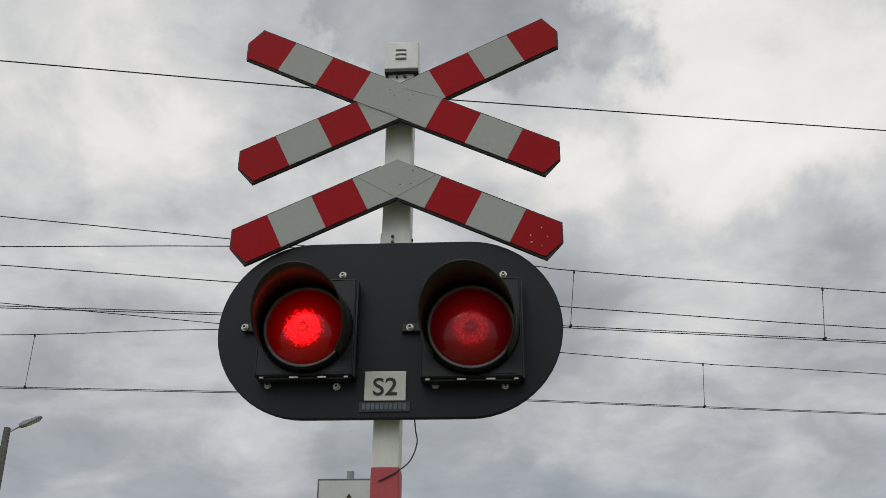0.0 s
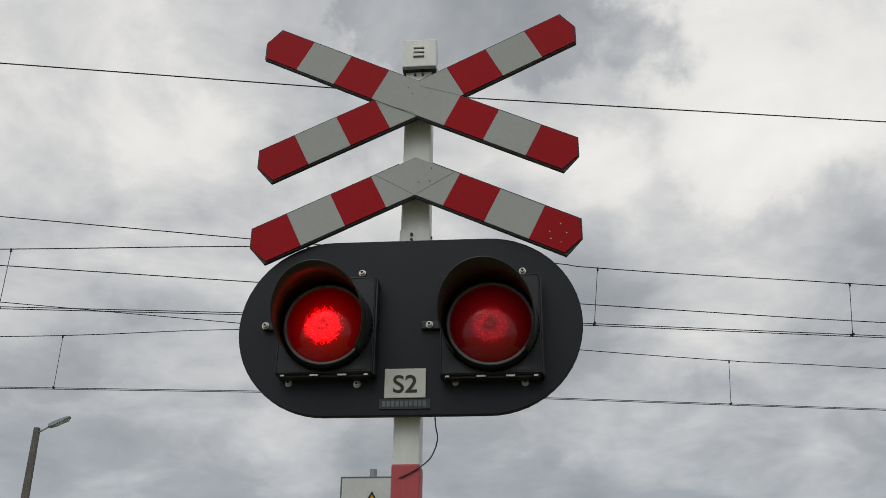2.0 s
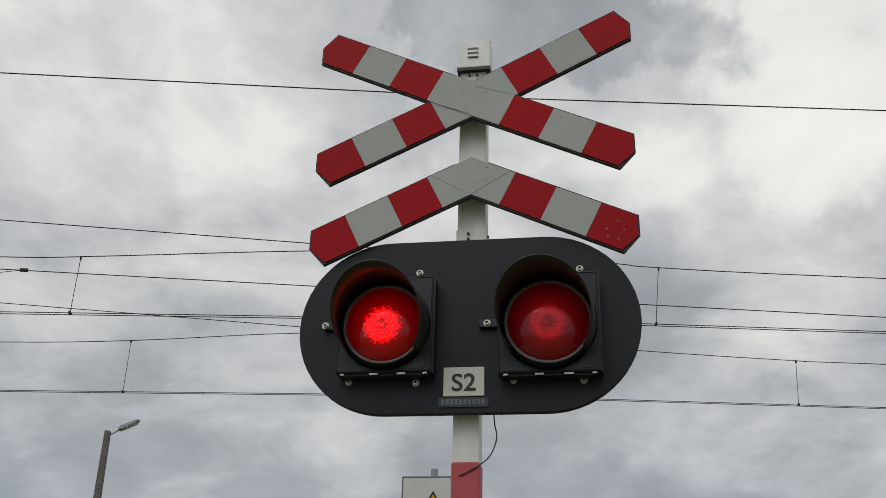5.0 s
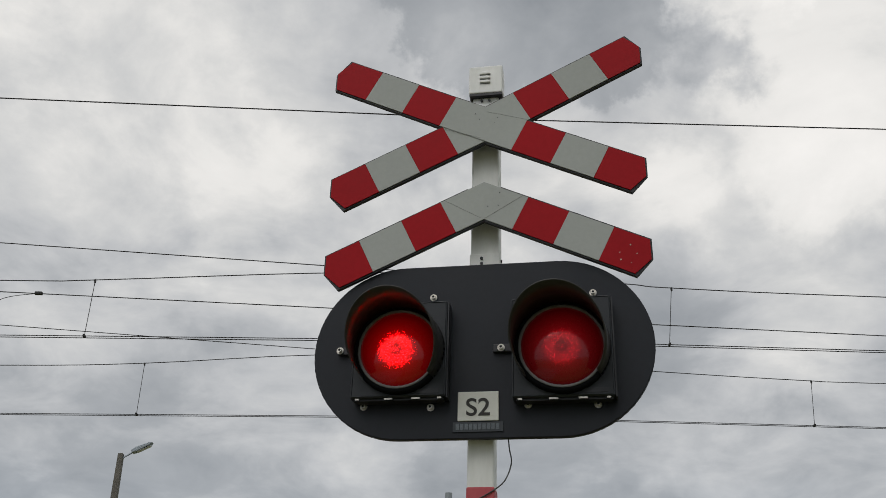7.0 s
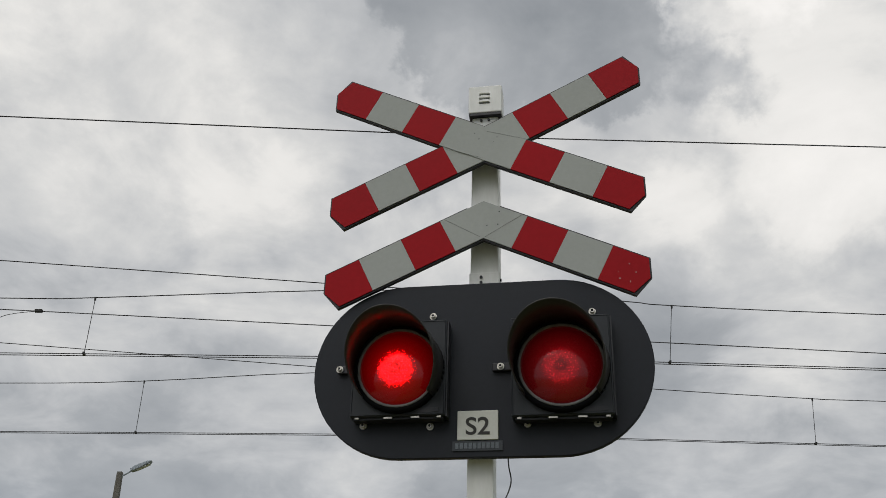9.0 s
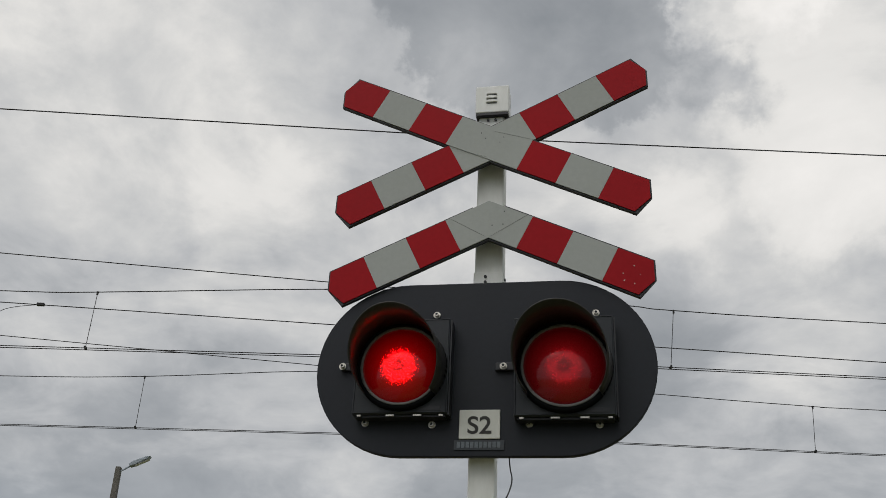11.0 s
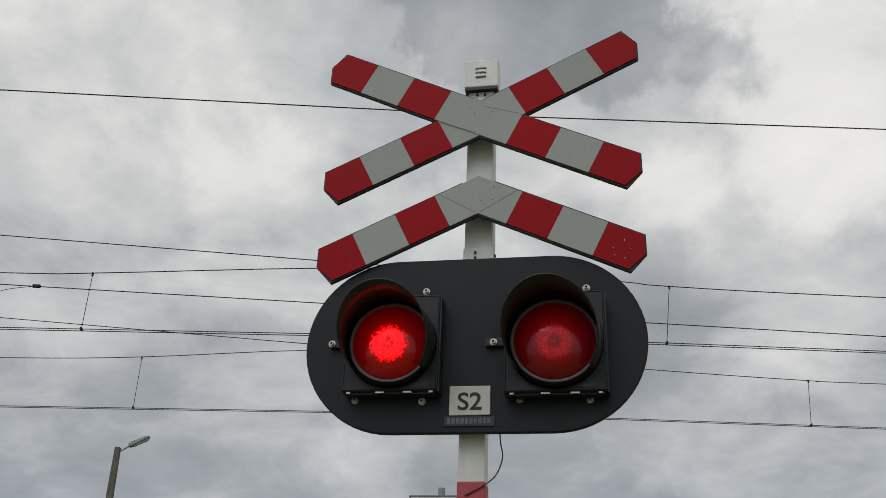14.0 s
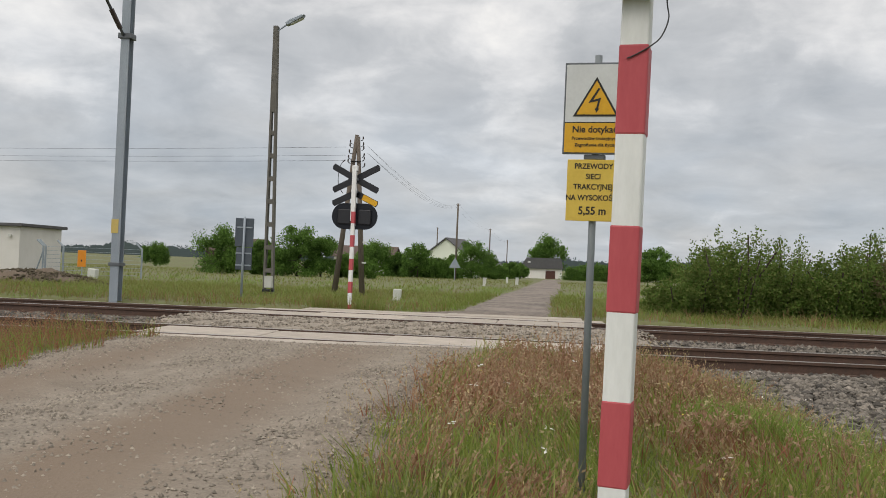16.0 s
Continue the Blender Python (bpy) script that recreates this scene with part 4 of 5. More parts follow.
catenary(10.75, [(-60, 6.1), (-6.42, 6.26), (-1.62, 6.33), (3.67, 6.375), (7.34, 6.36), (60, 6.2)],
         [(-60, 7.6), (-14, 7.10), (-6.63, 7.19), (-5.15, 7.24), (-1.57, 7.47), (1.0, 7.52), (3.3, 7.42), (4.02, 7.37), (7.54, 7.31), (20, 7.25), (60, 8)],
         [(-40, 9.45), (-6.77, 7.85), (-1.56, 7.60), (0.6, 7.51)], ((-5.15, 0.0), (4.02, -0.13), (8.38, -0.14), (-11.0, 0.0), (12.5, 0.0)), "overhead lines above the tracks",
         "overhead contact line of thin dark wires above the near track")
catenary(14.55, [(-60, 6.0), (-7.82, 6.17), (-1.53, 6.26), (3.95, 6.295), (9.13, 6.27), (60, 6.1)],
         [(-60, 7.5), (-15, 7.02), (-8.04, 7.13), (-5.29, 7.24), (-2.07, 7.49), (1.0, 7.53), (4.7, 7.32), (7.81, 7.2), (9.32, 7.18), (22, 7.1), (60, 7.8)],
         [(-10.04, 8.02), (-8.22, 7.96), (-2.06, 7.62), (0.3, 7.52)], ((-5.29, 0.0), (7.81, -0.09), (-11.3, 0.0), (16, 0.0)), "overhead lines above the tracks",
         "overhead contact line of thin dark wires above the far track")
feeder = thing("feeder_wire", "single dark feeder wire strung high along the track", "wire", "feeder wires", TRACK)
rod_between("strand", smooth_line([(-60, 7.0, 8.6), (-5.41, 7.02, 8.0), (0.4, 7.07, 7.985), (5.92, 7.06, 8.0), (60, 7.0, 8.5)], 5), 0.0078, WIRE, feeder)
feeder2 = thing("feeder_wire", "single dark feeder wire held by the mast's top bracket", "wire", "feeder wires", TRACK)
rod_between("strand", [(-60, 17.2, 10.6), (-10.35, 17.2, 9.86), (-2.1, 17.2, 9.645), (5.57, 17.2, 9.435), (11.03, 17.2, 9.30), (60, 17.2, 8.6)], 0.0112, WIRE, feeder2)
rod_between("jumper", smooth_line([(-8.75, 17.2, 9.82), (-9.2, 17.2, 9.76), (-9.55, 17.2, 9.66), (-9.78, 17.2, 9.45)], 4), 0.007, WIRE, feeder2)
part("line_clamp", box(-8.83, -8.66, 17.16, 17.24, 9.79, 9.86, 0.01), WIRE, feeder2)


def catenary_mast():
    t = thing("catenary_mast", "tall grey galvanised steel catenary mast with an angled cantilever", "mast", "", TRACK @ pose(-9.70, 17.2, 0, 0, 0.3, 0))
    part("front_flange", box(-0.098, 0.098, -0.115, -0.099, -0.6, 8.42), GALV, t, "grey steel flange")
    part("back_flange", box(-0.098, 0.098, 0.099, 0.115, -0.6, 8.42), GALV, t)
    part("web", box(-0.012, 0.012, -0.098, 0.098, -0.6, 8.42), GALV, t)
    part("yellow_plate", box(-0.115, 0.05, -0.125, -0.1155, 1.45, 1.76, 0.003), SIGNYELLOW, t, "small faded yellow number plate")
    part("band_clamp", box(-0.14, 0.14, -0.135, 0.13, 0.72, 0.80, 0.01), GALV_DARK, t)
    part("bracket_clamp", box(-0.15, 0.15, -0.16, 0.13, 5.80, 5.92, 0.01), GALV_DARK, t)
    part("upper_clamp", box(-0.15, 0.15, -0.15, 0.13, 7.78, 7.86, 0.01), GALV_DARK, t)
    part("head_plate", box(-0.17, 0.20, -0.15, 0.15, 8.42, 8.50, 0.01), GALV_DARK, t)
    part("head_cap", cyl((0, 0, 8.50), (0, 0, 8.60), 0.13, 0.09, 14), GALV_DARK, t)
    lad = bmesh.new()
    for dx in (-0.20, -0.04):
        tube([(dx, -0.02, 8.5), (dx - 0.10, -0.05, 9.35), (dx - 0.22, -0.10, 9.62)], 0.026, 6, lad)
    for z in (8.62, 8.9, 9.3):
        x = -0.2 - 0.12 * (z - 8.5)
        tube([(x, -0.03, z), (x + 0.17, -0.03, z)], 0.018, 6, lad)
    part("top_bracket", lad, GALV_DARK, t, "bent ladder-like top bracket")
    ins = cyl((-0.30, -0.08, 9.60), (-0.72, -0.10, 9.86), 0.045, 0.03, 10)
    for k in range(4):
        p = Vector((-0.30, -0.08, 9.60)).lerp(Vector((-0.72, -0.10, 9.86)), 0.2 + 0.18 * k)
        q = p + (Vector((-0.42, -0.02, 0.26)).normalized() * 0.02)
        cyl(p, q, 0.075, seg=10, bm=ins)
    part("insulator", ins, INSUL, t, "dark glazed insulator")
    foot, tip = Vector((-0.02, -0.16, 5.86)), Vector((-0.74, -2.9, 8.95))
    part("strut", tube([foot, tip], 0.032, 8), GALV_DARK, t, "dark slanting cantilever tube", True)
    part("stay", tube([Vector((0, -0.15, 7.82)), foot.lerp(tip, 0.74)], 0.018, 6), GALV_DARK, t)
    a = Vector((0, -0.15, 7.82)).lerp(foot.lerp(tip, 0.74), 0.10)
    b = Vector((0, -0.15, 7.82)).lerp(foot.lerp(tip, 0.74), 0.24)
    part("stay_insulator", cyl(a, b, 0.045, seg=10), INSUL, t)
    part("strut_insulator", cyl(foot.lerp(tip, 0.04), foot.lerp(tip, 0.15), 0.055, seg=10), INSUL, t)
    hold = foot.lerp(tip, 0.235)
    part("registration_tube", tube([hold, Vector((-1.15, -3.3, 6.98))], 0.022, 8), GALV_DARK, t, "", True)
    part("tube_clamp", cyl(hold - Vector((0.06, 0, 0.03)), hold + Vector((0.06, 0, 0.03)), 0.05, seg=10), GALV_DARK, t)
    part("carrier_clamp", cyl(foot.lerp(tip, 0.74) - Vector((0.05, 0, 0.05)), foot.lerp(tip, 0.74) + Vector((0.05, 0, 0.05)), 0.06, seg=10), GALV_DARK, t)
    for k in (0.0, 0.16):
        part("steady_arm", tube(smooth_line([(-1.12 + k, -2.95, 6.62), (-0.88 + k, -2.85, 6.57), (-0.72 + k, -2.75, 6.44), (-0.64 + k, -2.66, 6.22)], 4), 0.014, 6), GALV_DARK, t)
    return t


catenary_mast()


# ---- lamp post, poles, signs beyond the track ----
def street_lamp():
    z0 = float(ground_z(-7.95, 23.4))
    t = thing("street_lamp", "slotted concrete lamp post with a single grey street lantern", "street lamp", "", TRACK @ pose(-8.07, 23.4, 0, 0, -0.5, 0))
    pole = bmesh.new()
    H = 7.72

    def wid(z):
        return 0.15 - 0.085 * (z + 0.1) / H
    for sx in (-1, 1):
        vs = []
        for z in (z0 - 0.4, 5.35):
            w = wid(z)
            vs.append([pole.verts.new((sx * x, y, z)) for x, y in ((w, -0.09), (w - 0.055, -0.09), (w - 0.055, 0.09), (w, 0.09))])
        for i in range(4):
            j = (i + 1) % 4
            pole.faces.new((vs[0][i], vs[0][j], vs[1][j], vs[1][i]))
        pole.faces.new(vs[0])
        pole.faces.new(vs[1])
    for k in range(8):
        z = 0.60 + k * 0.66
        w = wid(z) - 0.056
        box(-w, w, -0.085, 0.085, z, z + 0.13, 0.0, pole)
    vs = []
    for z in (5.35, H):
        w = wid(z)
        vs.append([pole.verts.new((x, y, z)) for x, y in ((-w, -0.09), (w, -0.09), (w, 0.09), (-w, 0.09))])
    for i in range(4):
        j = (i + 1) % 4
        pole.faces.new((vs[0][i], vs[0][j], vs[1][j], vs[1][i]))
    pole.faces.new(vs[0])
    pole.faces.new(vs[1])
    part("pole", pole, POLECON, t, "weathered concrete pole with slots")
    part("arm", tube([(0.02, 0, 7.52), (0.08, 0, 7.62), (0.36, 0, 7.80)], 0.026, 8), GALV, t, "", True)
    lan = prism([(0, -0.035), (0.12, -0.055), (0.52, -0.04), (0.60, 0.0), (0.52, 0.045), (0.14, 0.075), (0, 0.045)], -0.11, 0.11, 0.02)
    lamp = part("lantern", lan, GALV, t, "pale grey elongated lantern")
    lamp.matrix_basis = pose(0.30, 0, 7.77, 0, -27, 0)
    glass = part("diffuser", box(0.13, 0.53, -0.085, 0.085, -0.068, -0.052, 0.01), SIGNWHITE, lamp)
    bx = part("meter_box", box(-0.06, 0.16, -0.24, -0.092, 0.17, 0.50, 0.01), CABINET, t, "small off-white box on the post")
    part("meter_lid", box(-0.065, 0.165, -0.25, -0.235, 0.48, 0.505, 0.004), CABINET, bx)
    part("strap", box(-0.16, 0.16, -0.1, 0.1, 0.05, 0.12, 0.004), BLACK, t)
    return t


street_lamp()


def insulator(parent, p):
    i = part("insulator", cyl(p, p + Vector((0, 0, 0.085)), 0.027, 0.020, 8), INSUL, parent)
    return i


def a_frame_pole():
    z0 = float(ground_z(-6.4, 27))
    t = thing("utility_pole", "weathered wooden A-frame utility pole carrying insulators", "utility pole", "wooden utility poles", TRACK)
    for x0, x1, top in ((-7.0, -6.40, 5.12), (-6.02, -6.36, 5.06)):
        part("leg", cyl((x0, 27, z0 - 0.3), (x1, 27, top), 0.10, 0.064, 12), WOOD, t, "", True)
    part("bolt_rod", cyl((-6.56, 26.9, 4.25), (-6.22, 26.9, 4.25), 0.02, seg=8), WIRE, t)
    for k in range(11):
        side = -1 if k % 2 else 1
        z = 4.98 - 0.085 * k + 0.03 * math.sin(k * 5)
        s = -6.38 + side * (0.11 + (5.12 - z) * 0.09)
        part("hook", tube([(s, 27, z - 0.05), (s + side * 0.07, 26.93, z - 0.03), (s + side * 0.08, 26.93, z + 0.03)], 0.014, 6), WIRE, t)
        insulator(t, Vector((s + side * 0.08, 26.93, z)))
    part("marker_plate", box(-6.06, -5.93, 26.86, 26.88, 0.95, 1.0), PLATE, t)
    part("marker_plate", box(-6.06, -5.93, 26.86, 26.88, 1.62, 1.66), PLATE, t)
    part("down_wire", tube(smooth_line([(-6.75, 26.95, 4.3), (-6.92, 26.95, 4.05), (-6.95, 26.95, 3.5), (-6.78, 26.95, 3.2)], 4), 0.012, 5), WIRE, t)
    return t


a_frame_pole()


def wooden_pole(s, n, top, r, label):
    z0 = float(ground_z(s, n))
    t = thing("utility_pole", label, "utility pole", "wooden utility poles", TRACK @ pose(s, n, 0, 0, 0.4, 0))
    part("shaft", cyl((0, 0, z0 - 0.3), (0, 0, top), r, r * 0.72, 10), WOOD, t, "", True)
    part("crossarm", cyl((-0.22, 0, top - 0.18), (0.22, 0, top - 0.18), 0.03, seg=6), WOOD, t)
    for x in (-0.2, 0.2):
        insulator(t, Vector((x, 0, top - 0.17)))
    return t


for s, n, top in ((-9.98, 100, 7.8), (-9.25, 150, 7.1), (-8.36, 200, 6.75), (-20.3, 170, 7.85)):
    wooden_pole(s, n, top, 0.13, "plain grey-brown wooden utility pole in the meadow")
line = thing("power_line", "slack thin overhead power wires between wooden poles", "power line", "", TRACK)
for z, dz in ((4.78, -0.15), (4.55, -0.32)):
    for x in (-0.3, 0.3):
        a, b = Vector((-6.05, 27, z)), Vector((-9.98 + x, 100, 7.8 + dz))
        rod_between("wire", [a.lerp(b, k / 16) - Vector((0, 0, 3.2 * (k / 16) * (1 - k / 16))) for k in range(17)], 0.0045, WIRE, line, "", 4)
for x in (-0.3, 0.3):
    for p, q in (((-9.98, 100, 7.55), (-9.25, 150, 6.85)), ((-9.25, 150, 6.85), (-8.36, 200, 6.5))):
        a, b = Vector(p) + Vector((x, 0, 0)), Vector(q) + Vector((x, 0, 0))
        rod_between("wire", [a.lerp(b, k / 12) - Vector((0, 0, 2.4 * (k / 12) * (1 - k / 12))) for k in range(13)], 0.006, WIRE, line, "", 4)
for z in (4.72, 4.45, 4.28):
    a, b = Vector((-6.75, 27, z)), Vector((-62, 34, z + 1.0))
    rod_between("wire", [a.lerp(b, k / 16) - Vector((0, 0, 2.0 * (k / 16) * (1 - k / 16))) for k in range(17)], 0.0036, WIRE, line, "", 4)


def back_of_sign():
    z0 = float(ground_z(-7.73, 20))
    t = thing("road_sign", "dark grey back of a tall two-plate road sign on a pole", "road sign", "", TRACK @ pose(-7.73, 20, 0, 0, 0.5, 0))
    part("pole", cyl((0, -0.03, z0 - 0.3), (0, -0.03, 2.03), 0.03, seg=10), GALV, t, "", True)
    part("upper_plate", box(-0.245, 0.235, 0.0, 0.02, 1.28, 2.0, 0.008), SIGNBACK, t)
    part("lower_plate", box(-0.20, 0.215, 0.0, 0.02, 0.70, 1.26, 0.008), SIGNBACK, t)
    for z in (1.1, 1.75, 0.8):
        part("rail", box(-0.2, 0.2, -0.02, -0.001, z, z + 0.035), GALV, t)
    return t


back_of_sign()


def triangle_sign():
    z0 = float(ground_z(-9.58, 95))
    t = thing("road_sign", "grey back of a triangular road sign on a pole", "road sign", "", TRACK @ pose(-9.58, 95, 0))
    part("pole", cyl((0, 0.03, z0 - 0.3), (0, 0.03, 1.75), 0.04, seg=8), GALV, t)
    part("plate", prism([(-0.62, 0.66), (0.62, 0.66), (0, 1.75)], 0.0, 0.02, 0.006), GALV, t)


triangle_sign()


def small_post(name, label, category, s, n, w, h, material, cap=None, group=""):
    z0 = float(ground_z(s, n))
    t = thing(name, label, category, group, TRACK @ pose(s, n, z0, 0, 2, 5))
    part("shaft", box(-w / 2, w / 2, -w / 2, w / 2, -0.1, h, w * 0.12), material, t)
    if cap:
        part("cap", box(-w * 0.6, w * 0.6, -w * 0.6, w * 0.6, h + 0.002, h + w * 0.35, w * 0.1), cap, t)
    return t


small_post("marker_stone", "low white painted marker stone in the grass", "marker", -4.42, 24, 0.24, 0.32, PLATE, None, "white roadside markers")
small_post("marker_post", "short white roadside marker post", "marker", -4.18, 60, 0.22, 0.50, PLATE, CABINET, "white roadside markers")
small_post("marker_post", "short white roadside marker post", "marker", -2.42, 75, 0.24, 0.52, PLATE, CABINET, "white roadside markers")
small_post("marker_post", "short white roadside marker post", "marker", -18.75, 34, 0.36, 0.48, PLATE, None, "white roadside markers")
small_post("marker_post", "short white roadside marker post", "marker", -3.6, 84, 0.20, 0.5, PLATE, CABINET, "white roadside markers")


def orange_marker():
    z0 = float(ground_z(-19.25, 34))
    t = thing("pipeline_marker", "orange-yellow marker plate on a thin post", "marker", "", TRACK @ pose(-19.25, 34, 0))
    part("post", cyl((0, 0.03, z0 - 0.2), (0, 0.03, 1.0), 0.025, seg=8), GALV, t)
    pl = part("plate", box(-0.18, 0.18, -0.02, 0.0, 0.36, 1.05, 0.01), ORANGE, t)
    part("dark_bar", box(-0.03, 0.03, -0.026, -0.021, 0.58, 0.66), BLACK, pl)


orange_marker()


def relay_cabinet():
    z0 = float(ground_z(4.6, 8.0))
    t = thing("relay_cabinet", "off-white trackside equipment cabinet with a rusty red lid", "cabinet", "", TRACK @ pose(4.22, 8.2, 0))
    part("body", box(0, 1.0, 0, 0.6, -0.55, 1.235, 0.012), CABINET, t)
    part("lid", prism([(-0.03, 1.238), (1.03, 1.238), (1.03, 1.262), (0.97, 1.325), (0.06, 1.335), (-0.03, 1.262)], -0.05, 0.65, 0.006), RUSTCAP, t, "rusty red sloping lid")
    part("hinge_strip", box(0.075, 0.145, -0.014, -0.001, -0.2, 1.19, 0.004), DOORBROWN, t, "rust-brown vertical strip")
    part("hood", box(0.05, 0.17, -0.03, -0.001, 1.195, 1.215, 0.004), CABINET, t)
    part("latch", box(0.09, 0.13, -0.022, -0.0145, 0.88, 0.905), STEEL, t)
    lab = part("nameplate", box(0.33, 0.70, -0.006, -0.001, 1.02, 1.075), BRANDBACK, t, "dark plate with unreadable marks")
    part("line_mark", box(0.36, 0.45, -0.004, -0.001, 1.105, 1.115), BRANDBACK, t)
    return t


relay_cabinet()


# ---- buildings ----
def equipment_building():
    t = thing("trackside_building", "low pale plaster trackside building with a flat dark roof", "building", "", TRACK @ pose(-24.4, 38, 0, 0, 0, 2))
    part("wall", box(-14, 0, 0, 4, -0.8, 2.05, 0.01), PLASTER, t)
    part("roof", box(-14.2, 0.22, -0.22, 4.2, 2.055, 2.20, 0.02), ROOF, t, "dark flat roof edge")
    part("plinth", box(-14.01, 0.02, -0.03, -0.001, -0.8, -0.05), POLECON, t)
    part("vent", box(-1.35, -1.0, -0.05, -0.001, 1.68, 1.78, 0.01), ROOF, t)
    part("wall_lamp", box(-0.5, -0.36, -0.12, -0.001, 1.55, 1.68, 0.02), CABINET, t)


equipment_building()
fence = thing("security_fence", "pale wire fence with cranked posts beside the building", "fence", "", TRACK)
posts = [(-22.2, 36.2), (-21.75, 35.6), (-21.15, 36.0), (-19.35, 37.5), (-18.55, 38.2)]
for s, n in posts:
    z0 = float(ground_z(s, n))
    part("post", tube([(s, n, z0 - 0.2), (s, n, 1.18), (s - 0.28, n - 0.02, 1.45)], 0.045, 8), GALV, fence)
part("brace", tube([(-22.75, 36.4, -0.3), (-22.2, 36.2, 0.95)], 0.035, 6), GALV, fence)
for k in range(9):
    z = -0.2 + 0.17 * k
    part("strand", tube([(s, n, z) for s, n in posts], 0.007, 4), GALV, fence)


def gable_house(s, n, w, d, eave, ridge, wall, roof, label, turn=0, windows=()):
    z0 = float(ground_z(s, n))
    t = thing("house", label, "house", "houses beyond the meadow", TRACK @ pose(s, n, 0, 0, 0, turn))
    part("wall", prism([(-w / 2, z0 - 0.5), (w / 2, z0 - 0.5), (w / 2, eave), (0, ridge), (-w / 2, eave)], 0, d), wall, t)
    for sx in (-1, 1):
        sl = (ridge - eave) / (w / 2)
        part("roof", prism([(0, ridge + 0.02), (sx * (w / 2 + 0.4), eave - 0.4 * sl + 0.02), (sx * (w / 2 + 0.4), eave - 0.4 * sl + 0.17), (0, ridge + 0.19)], -0.35, d + 0.35), roof, t)
    for x, z, ww, hh in windows:
        f = part("window", box(x - ww / 2, x + ww / 2, -0.04, 0.02, z, z + hh, 0.02), PLATE, t)
        part("pane", box(x - ww / 2 + 0.08, x + ww / 2 - 0.08, -0.055, -0.041, z + 0.08, z + hh - 0.08), BRANDBACK, f)
    return t


gable_house(-16.4, 150, 5.6, 9, 3.1, 5.25, PALEGREEN, ROOF, "pale green gabled house half hidden by trees", -14)
gable_house(-47, 150, 8, 9, 2.0, 3.9, ROOF_BROWN, ROOF_BROWN, "old brown-roofed house behind trees", 80)
gable_house(-25, 152, 6, 10, 1.8, 3.4, PLASTER, ROOF_BROWN, "low farm building with a brown roof", 86)
gable_house(-9.9, 208, 3.4, 6, -0.1, 1.6, LIMEWASH, ROOF, "small white gabled cottage by the lane", 12)


def barn():
    t = thing("barn", "long low white barn with a grey roof and brown doors", "barn", "houses beyond the meadow", TRACK @ pose(-0.75, 200, 0, 0, 0, 0))
    part("wall", box(-4.45, 4.45, 0, 7, -2.0, 0.9, 0.02), LIMEWASH, t)
    part("roof", prism([(-4.7, 0.75), (4.7, 0.75), (4.2, 3.1), (-3.3, 3.1)], -0.4, 0.1), ROOF, t, "grey sheet roof slope")
    part("roof_ridge", box(-3.3, 4.2, 0.105, 6.5, 2.9, 3.05), ROOF, t)
    part("door", box(0.9, 3.0, -0.06, -0.001, -1.7, 0.35, 0.02), DOORBROWN, t)
    part("skylight", box(-3.0, -2.4, -0.45, -0.405, 2.0, 2.3), SIGNWHITE, t)


barn()


def heap():
    r = np.random.default_rng(8)
    x, y = np.meshgrid(np.linspace(-1, 1, 40), np.linspace(-1, 1, 24))
    h = np.maximum(0, 1 - x ** 2 - y ** 2) ** 0.8 * (0.42 + 0.16 * np.sin(x * 7) * np.cos(y * 5)) + 0.05 * r.random(x.shape) - 0.06
    s, n = -17.6 + x * 2.6, 27.5 + y * 1.2
    a = math.radians(12)
    z = ground_z(s, n) + h
    V = np.stack([s * math.cos(a) - n * math.sin(a), s * math.sin(a) + n * math.cos(a), z], -1).reshape(-1, 3)
    i = (np.arange(23)[:, None] * 40 + np.arange(39)[None, :]).ravel()
    sheet("earth_heap", V, np.stack([i, i + 1, i + 41, i + 40], 1), mat("brown_earth", (0.19, 0.145, 0.105), (0.10, 0.075, 0.055), rough=0.95, scale=3, bump=0.6, depth=0.03), "low heap of bare brown earth and rubble", "earth heap", "stuff", True)


heap()
rocks("heap_rubble", 900, lambda r, k: (-17.6 + 2.5 * (r.random(k) * 2 - 1), 27.5 + 1.15 * (r.random(k) * 2 - 1)),
      lambda s, n: ground_z(s, n) + 0.42 * np.maximum(0, 1 - ((s + 17.6) / 2.6) ** 2 - ((n - 27.5) / 1.2) ** 2) ** 0.8, (0.02, 0.08), SOIL, "broken stones and clods lying on the earth heap", "rubble", 71)


# ---- plants ----
def world_points(s, n, z):
    a = math.radians(12)
    return np.stack([s * math.cos(a) - n * math.sin(a), s * math.sin(a) + n * math.cos(a), z], -1)


def leaves(centres, size, r, droop=0.35):
    """Small pointed leaves, one pair of triangles each, at the given places."""
    k = len(centres)
    d = r.normal(size=(k, 3))
    d[:, 2] -= droop
    d /= np.linalg.norm(d, axis=1)[:, None]
    e = np.cross(d, r.normal(size=(k, 3)))
    e /= np.linalg.norm(e, axis=1)[:, None]
    L = (size[0] + (size[1] - size[0]) * r.random((k, 1)))
    V = np.stack([centres, centres + d * L * 0.5 + e * L * 0.3, centres + d * L, centres + d * L * 0.5 - e * L * 0.3], 1).reshape(-1, 3)
    F = np.arange(k)[:, None] * 4 + np.array([[0, 1, 2, 3]])
    return V, F


